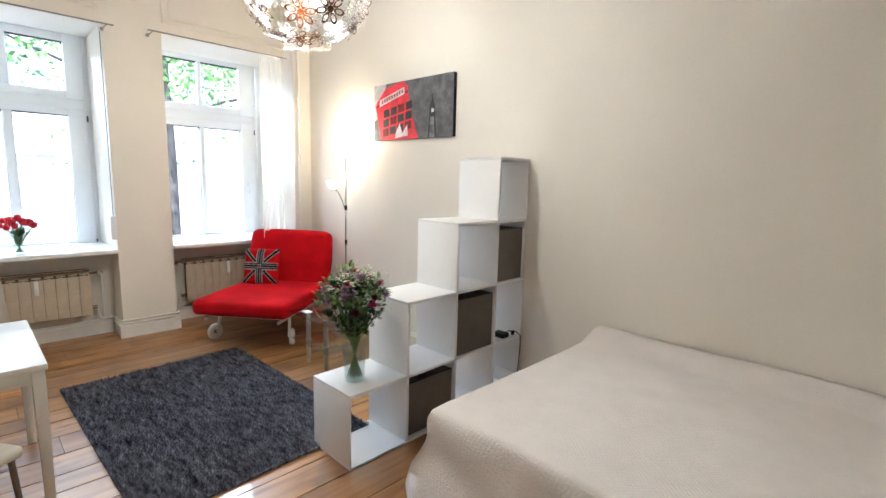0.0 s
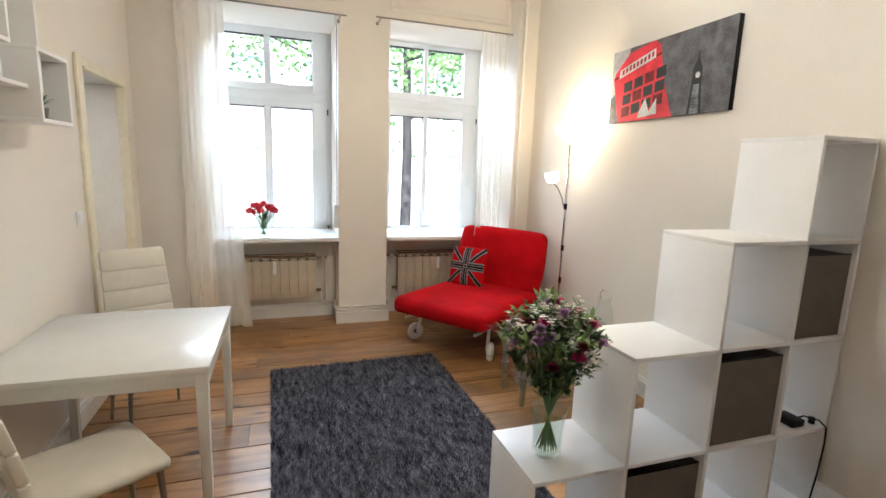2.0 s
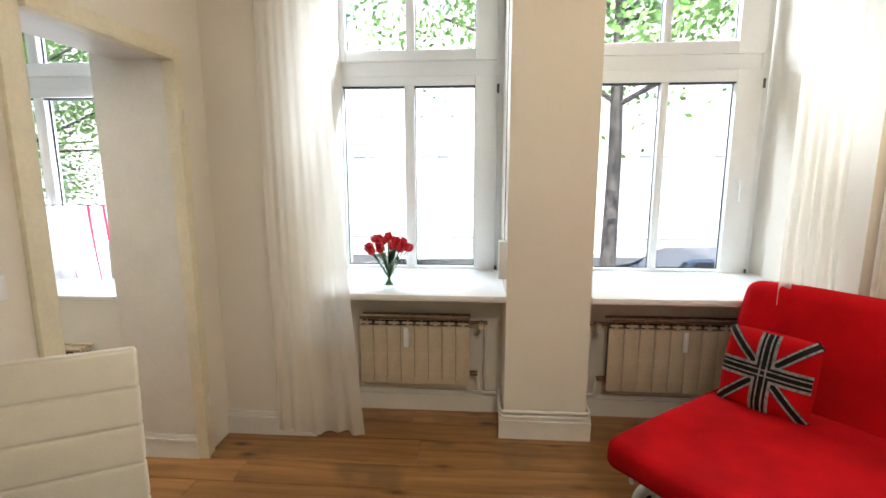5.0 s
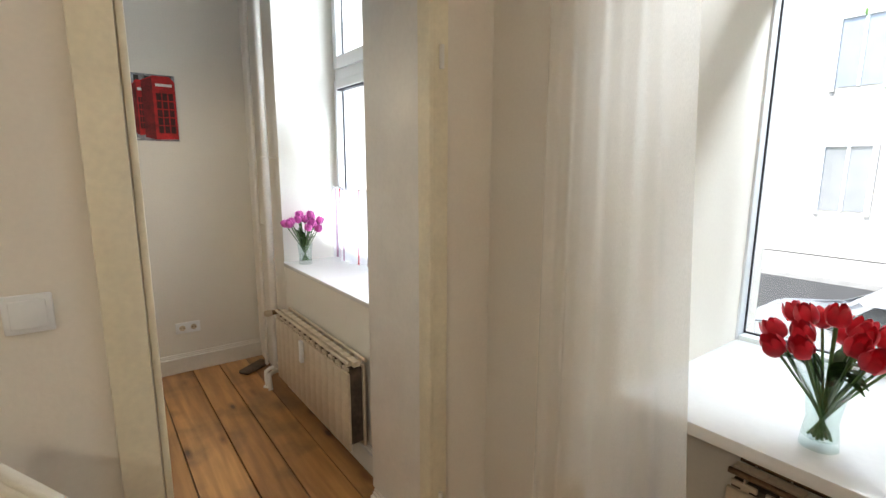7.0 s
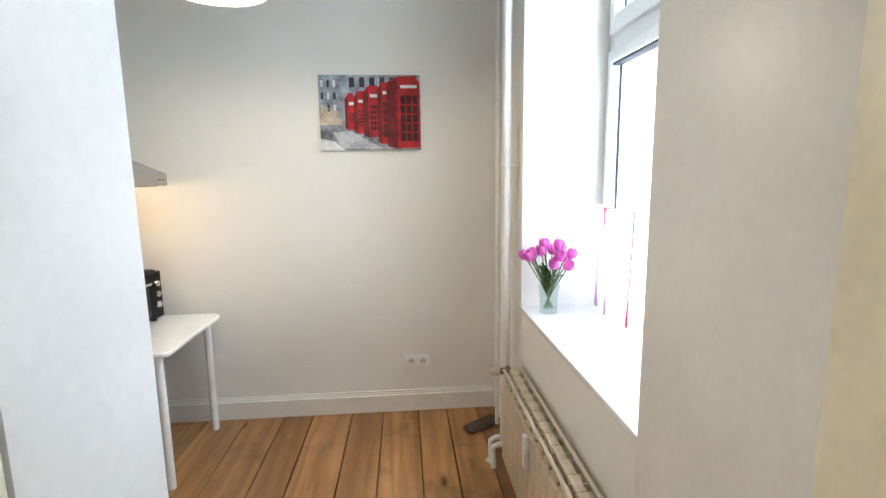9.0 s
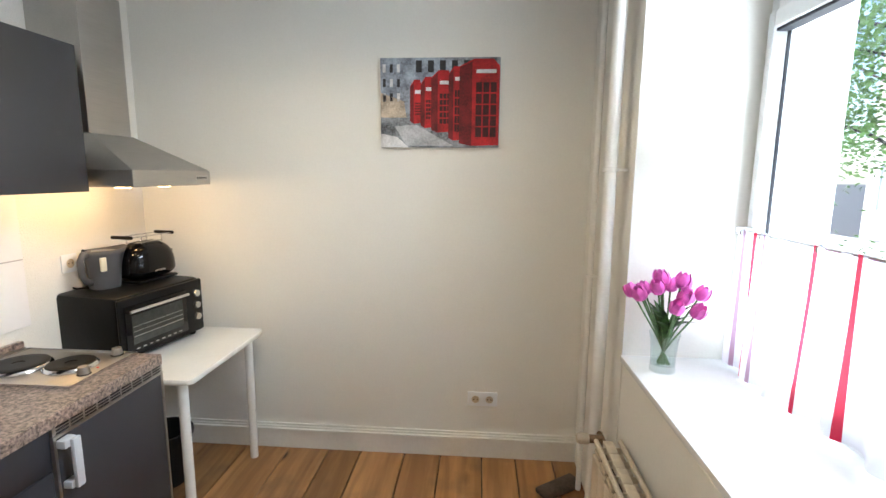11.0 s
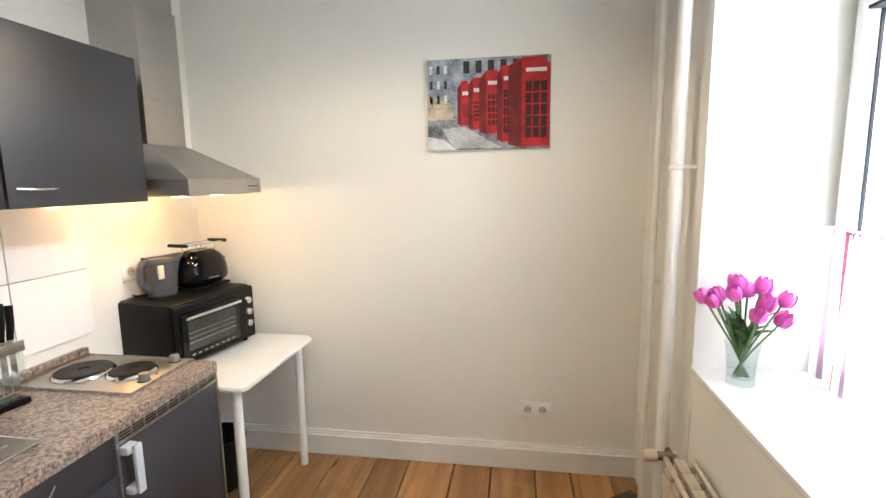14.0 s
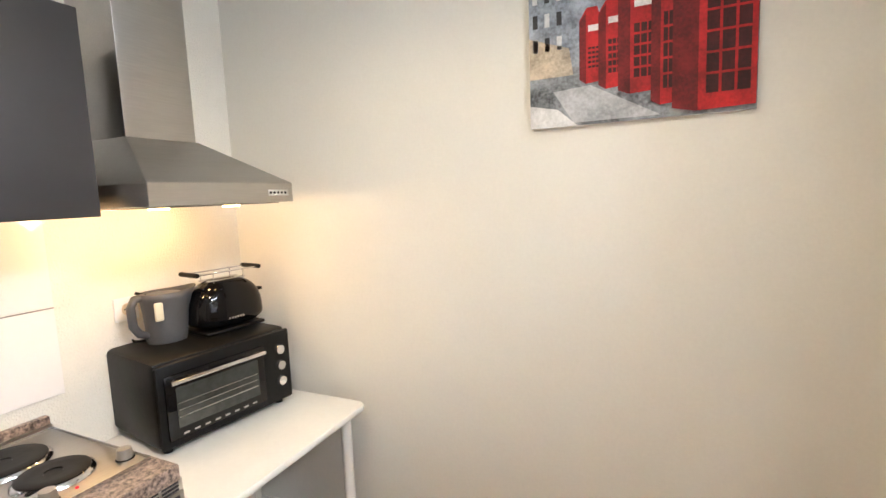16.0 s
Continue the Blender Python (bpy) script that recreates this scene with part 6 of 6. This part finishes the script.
def tree(x, y, r, seed, label, n=1500, low=3.2):
    t = thing("tree", (x, y, G), label, "tree", "street trees")
    rnd = random.Random(seed)
    bm = bmesh.new()
    tube(bm, [(0, 0, 0), (0.03, 0.02, 1.5), (-0.03, 0.05, 3.0), (0.02, 0, 4.6), (0, 0, 7.5)], r, 14, r1=r * 0.4)
    tips = []
    for i in range(14):
        a, z = i * 2.4 + rnd.uniform(-0.4, 0.4), rnd.uniform(low - 0.4, 6.2)
        d = Vector((math.cos(a), math.sin(a), rnd.uniform(0.15, 0.6)))
        pts = [Vector((0, 0, z)), Vector((0, 0, z)) + d * 0.9 + Vector((0, 0, 0.15)), Vector((0, 0, z)) + d * rnd.uniform(2.0, 3.2)]
        tube(bm, pts, r * 0.3, 7, r1=0.02)
        tips += pts[1:]
    part("trunk", bm, "bark", t, smooth=60)
    cents = [p + Vector([rnd.gauss(0, 0.6) for _ in range(3)]) for p in tips for _ in range(3)]
    vs, fs = [], []
    for i in range(n):
        c = cents[rnd.randrange(len(cents))]
        p = c + Vector([rnd.gauss(0, 0.36) for _ in range(3)])
        u = Vector([rnd.gauss(0, 1) for _ in range(3)]).normalized()
        w = u.orthogonal().normalized()
        s = rnd.uniform(0.035, 0.065)
        k = len(vs)
        vs += [p - u * s, p + w * s * 0.6, p + u * s, p - w * s * 0.6]
        fs.append((k, k + 1, k + 2, k + 3))
    me = bpy.data.meshes.new("crown")
    me.from_pydata([tuple(v) for v in vs], [], fs)
    me.materials.append(M["foliage"])
    o = new("crown", me)
    o.parent = t
    tagged(o, kind="stuff")


tree(-7.69, 4.82, 0.13, 1, "street tree with a dark slender trunk and bright green leaves", 11000, 4.0)
tree(-9.6, -6.6, 0.12, 3, "street tree with dense low green leaves near the kitchen window", 26000, 3.0)


def car(x, y, material, label):
    c = thing("parked_car", (x, y, G - 0.12), label, "car", "parked cars")
    prof = [(-2.1, 0.35), (-2.12, 0.75), (-1.95, 0.92), (-1.2, 1.0), (-0.75, 1.38), (0.75, 1.42), (1.35, 1.05), (2.0, 0.9), (2.12, 0.6), (2.1, 0.35)]
    bm = bmesh.new()
    sides = [[bm.verts.new((sx * (0.82 if z < 1.1 else 0.66), yy, z)) for yy, z in prof] for sx in (-1, 1)]
    k = len(prof)
    for i in range(k):
        bm.faces.new((sides[0][i], sides[0][(i + 1) % k], sides[1][(i + 1) % k], sides[1][i]))
    bm.faces.new(sides[0]), bm.faces.new(sides[1][::-1])
    bmesh.ops.bevel(bm, geom=bm.edges[:], offset=0.05, segments=2, affect="EDGES")
    part("body", bm, material, c, smooth=50)
    for sx in (-1, 1):
        bm = bmesh.new()
        quad(bm, (sx * 0.84, -1.0, 1.03), (sx * 0.70, -0.65, 1.34), (sx * 0.70, 0.68, 1.36), (sx * 0.84, 1.1, 1.05))
        part("side_window", bm, "gloss", c)
        for yy in (-1.3, 1.3):
            one("wheel", "black", c, tube, [(sx * 0.68, yy, 0.31), (sx * 0.86, yy, 0.31)], 0.31, 24, smooth=40)


car(-9.4, 2.2, "carpaint", "silver car parked at the kerb")
car(-9.4, 7.2, "carblue", "dark blue car parked at the kerb")
car(-9.4, -3.2, "carpaint", "silver car parked at the kerb")
ys_ = thing("street_sign_board", (-6.0, 2.74, G), "yellow board on a post standing on the pavement", "sign")
boxes("board", "yellow", ys_, [((-0.02, -0.10, 1.50), (0.02, 0.10, 1.68))], 0.005)
one("post", "darkmetal", ys_, tube, [(0, 0, 0), (0, 0, 1.58)], 0.015, smooth=40)

# ---- wall tiles behind the worktop ----
bm = bmesh.new()
box(bm, (KE - 0.004, -0.437, 0.930), (KE - 0.0005, 1.149, 1.477))
backing = tagged(part("tile_backing", bm, "grout", None), kind="structure")
tile_edges = [-0.437, -0.12, 0.48, 1.08, 1.149]
for y0, y1 in zip(tile_edges, tile_edges[1:]):
    for z0, z1 in ((0.930, 1.205), (1.205, 1.478)):
        bm = bmesh.new()
        box(bm, (KE - 0.010, y0 + 0.0018, z0 + 0.0018), (KE - 0.0042, y1 - 0.0018, z1 - 0.0018), 0.001, 1)
        o = part("tile", bm, "tile", backing)

# ---- floorboards ----
rnd = random.Random(21)
x = -3.66
count = 0
while x < 3.6:
    w = rnd.uniform(0.17, 0.25)
    w = min(w, 3.6 - x)
    y = KS if x < KE else PYN
    y_end = NORTH
    cuts = [y]
    while cuts[-1] < y_end - 1.2:
        cuts.append(min(y_end, cuts[-1] + rnd.uniform(2.6, 4.2)))
    cuts[-1] = y_end
    for a, b in zip(cuts, cuts[1:]):
        bm = bmesh.new()
        g0, g1 = rnd.uniform(0.0022, 0.0045), rnd.uniform(0.0022, 0.0045)
        box(bm, (g0, 0.001, -0.025), (w - g1, b - a - 0.001, -rnd.uniform(0, 0.0012)), 0.0015, 1)
        o = part("floorboard", bm, "wood", floor)
        o.location = (x, a, 0)
    x += w
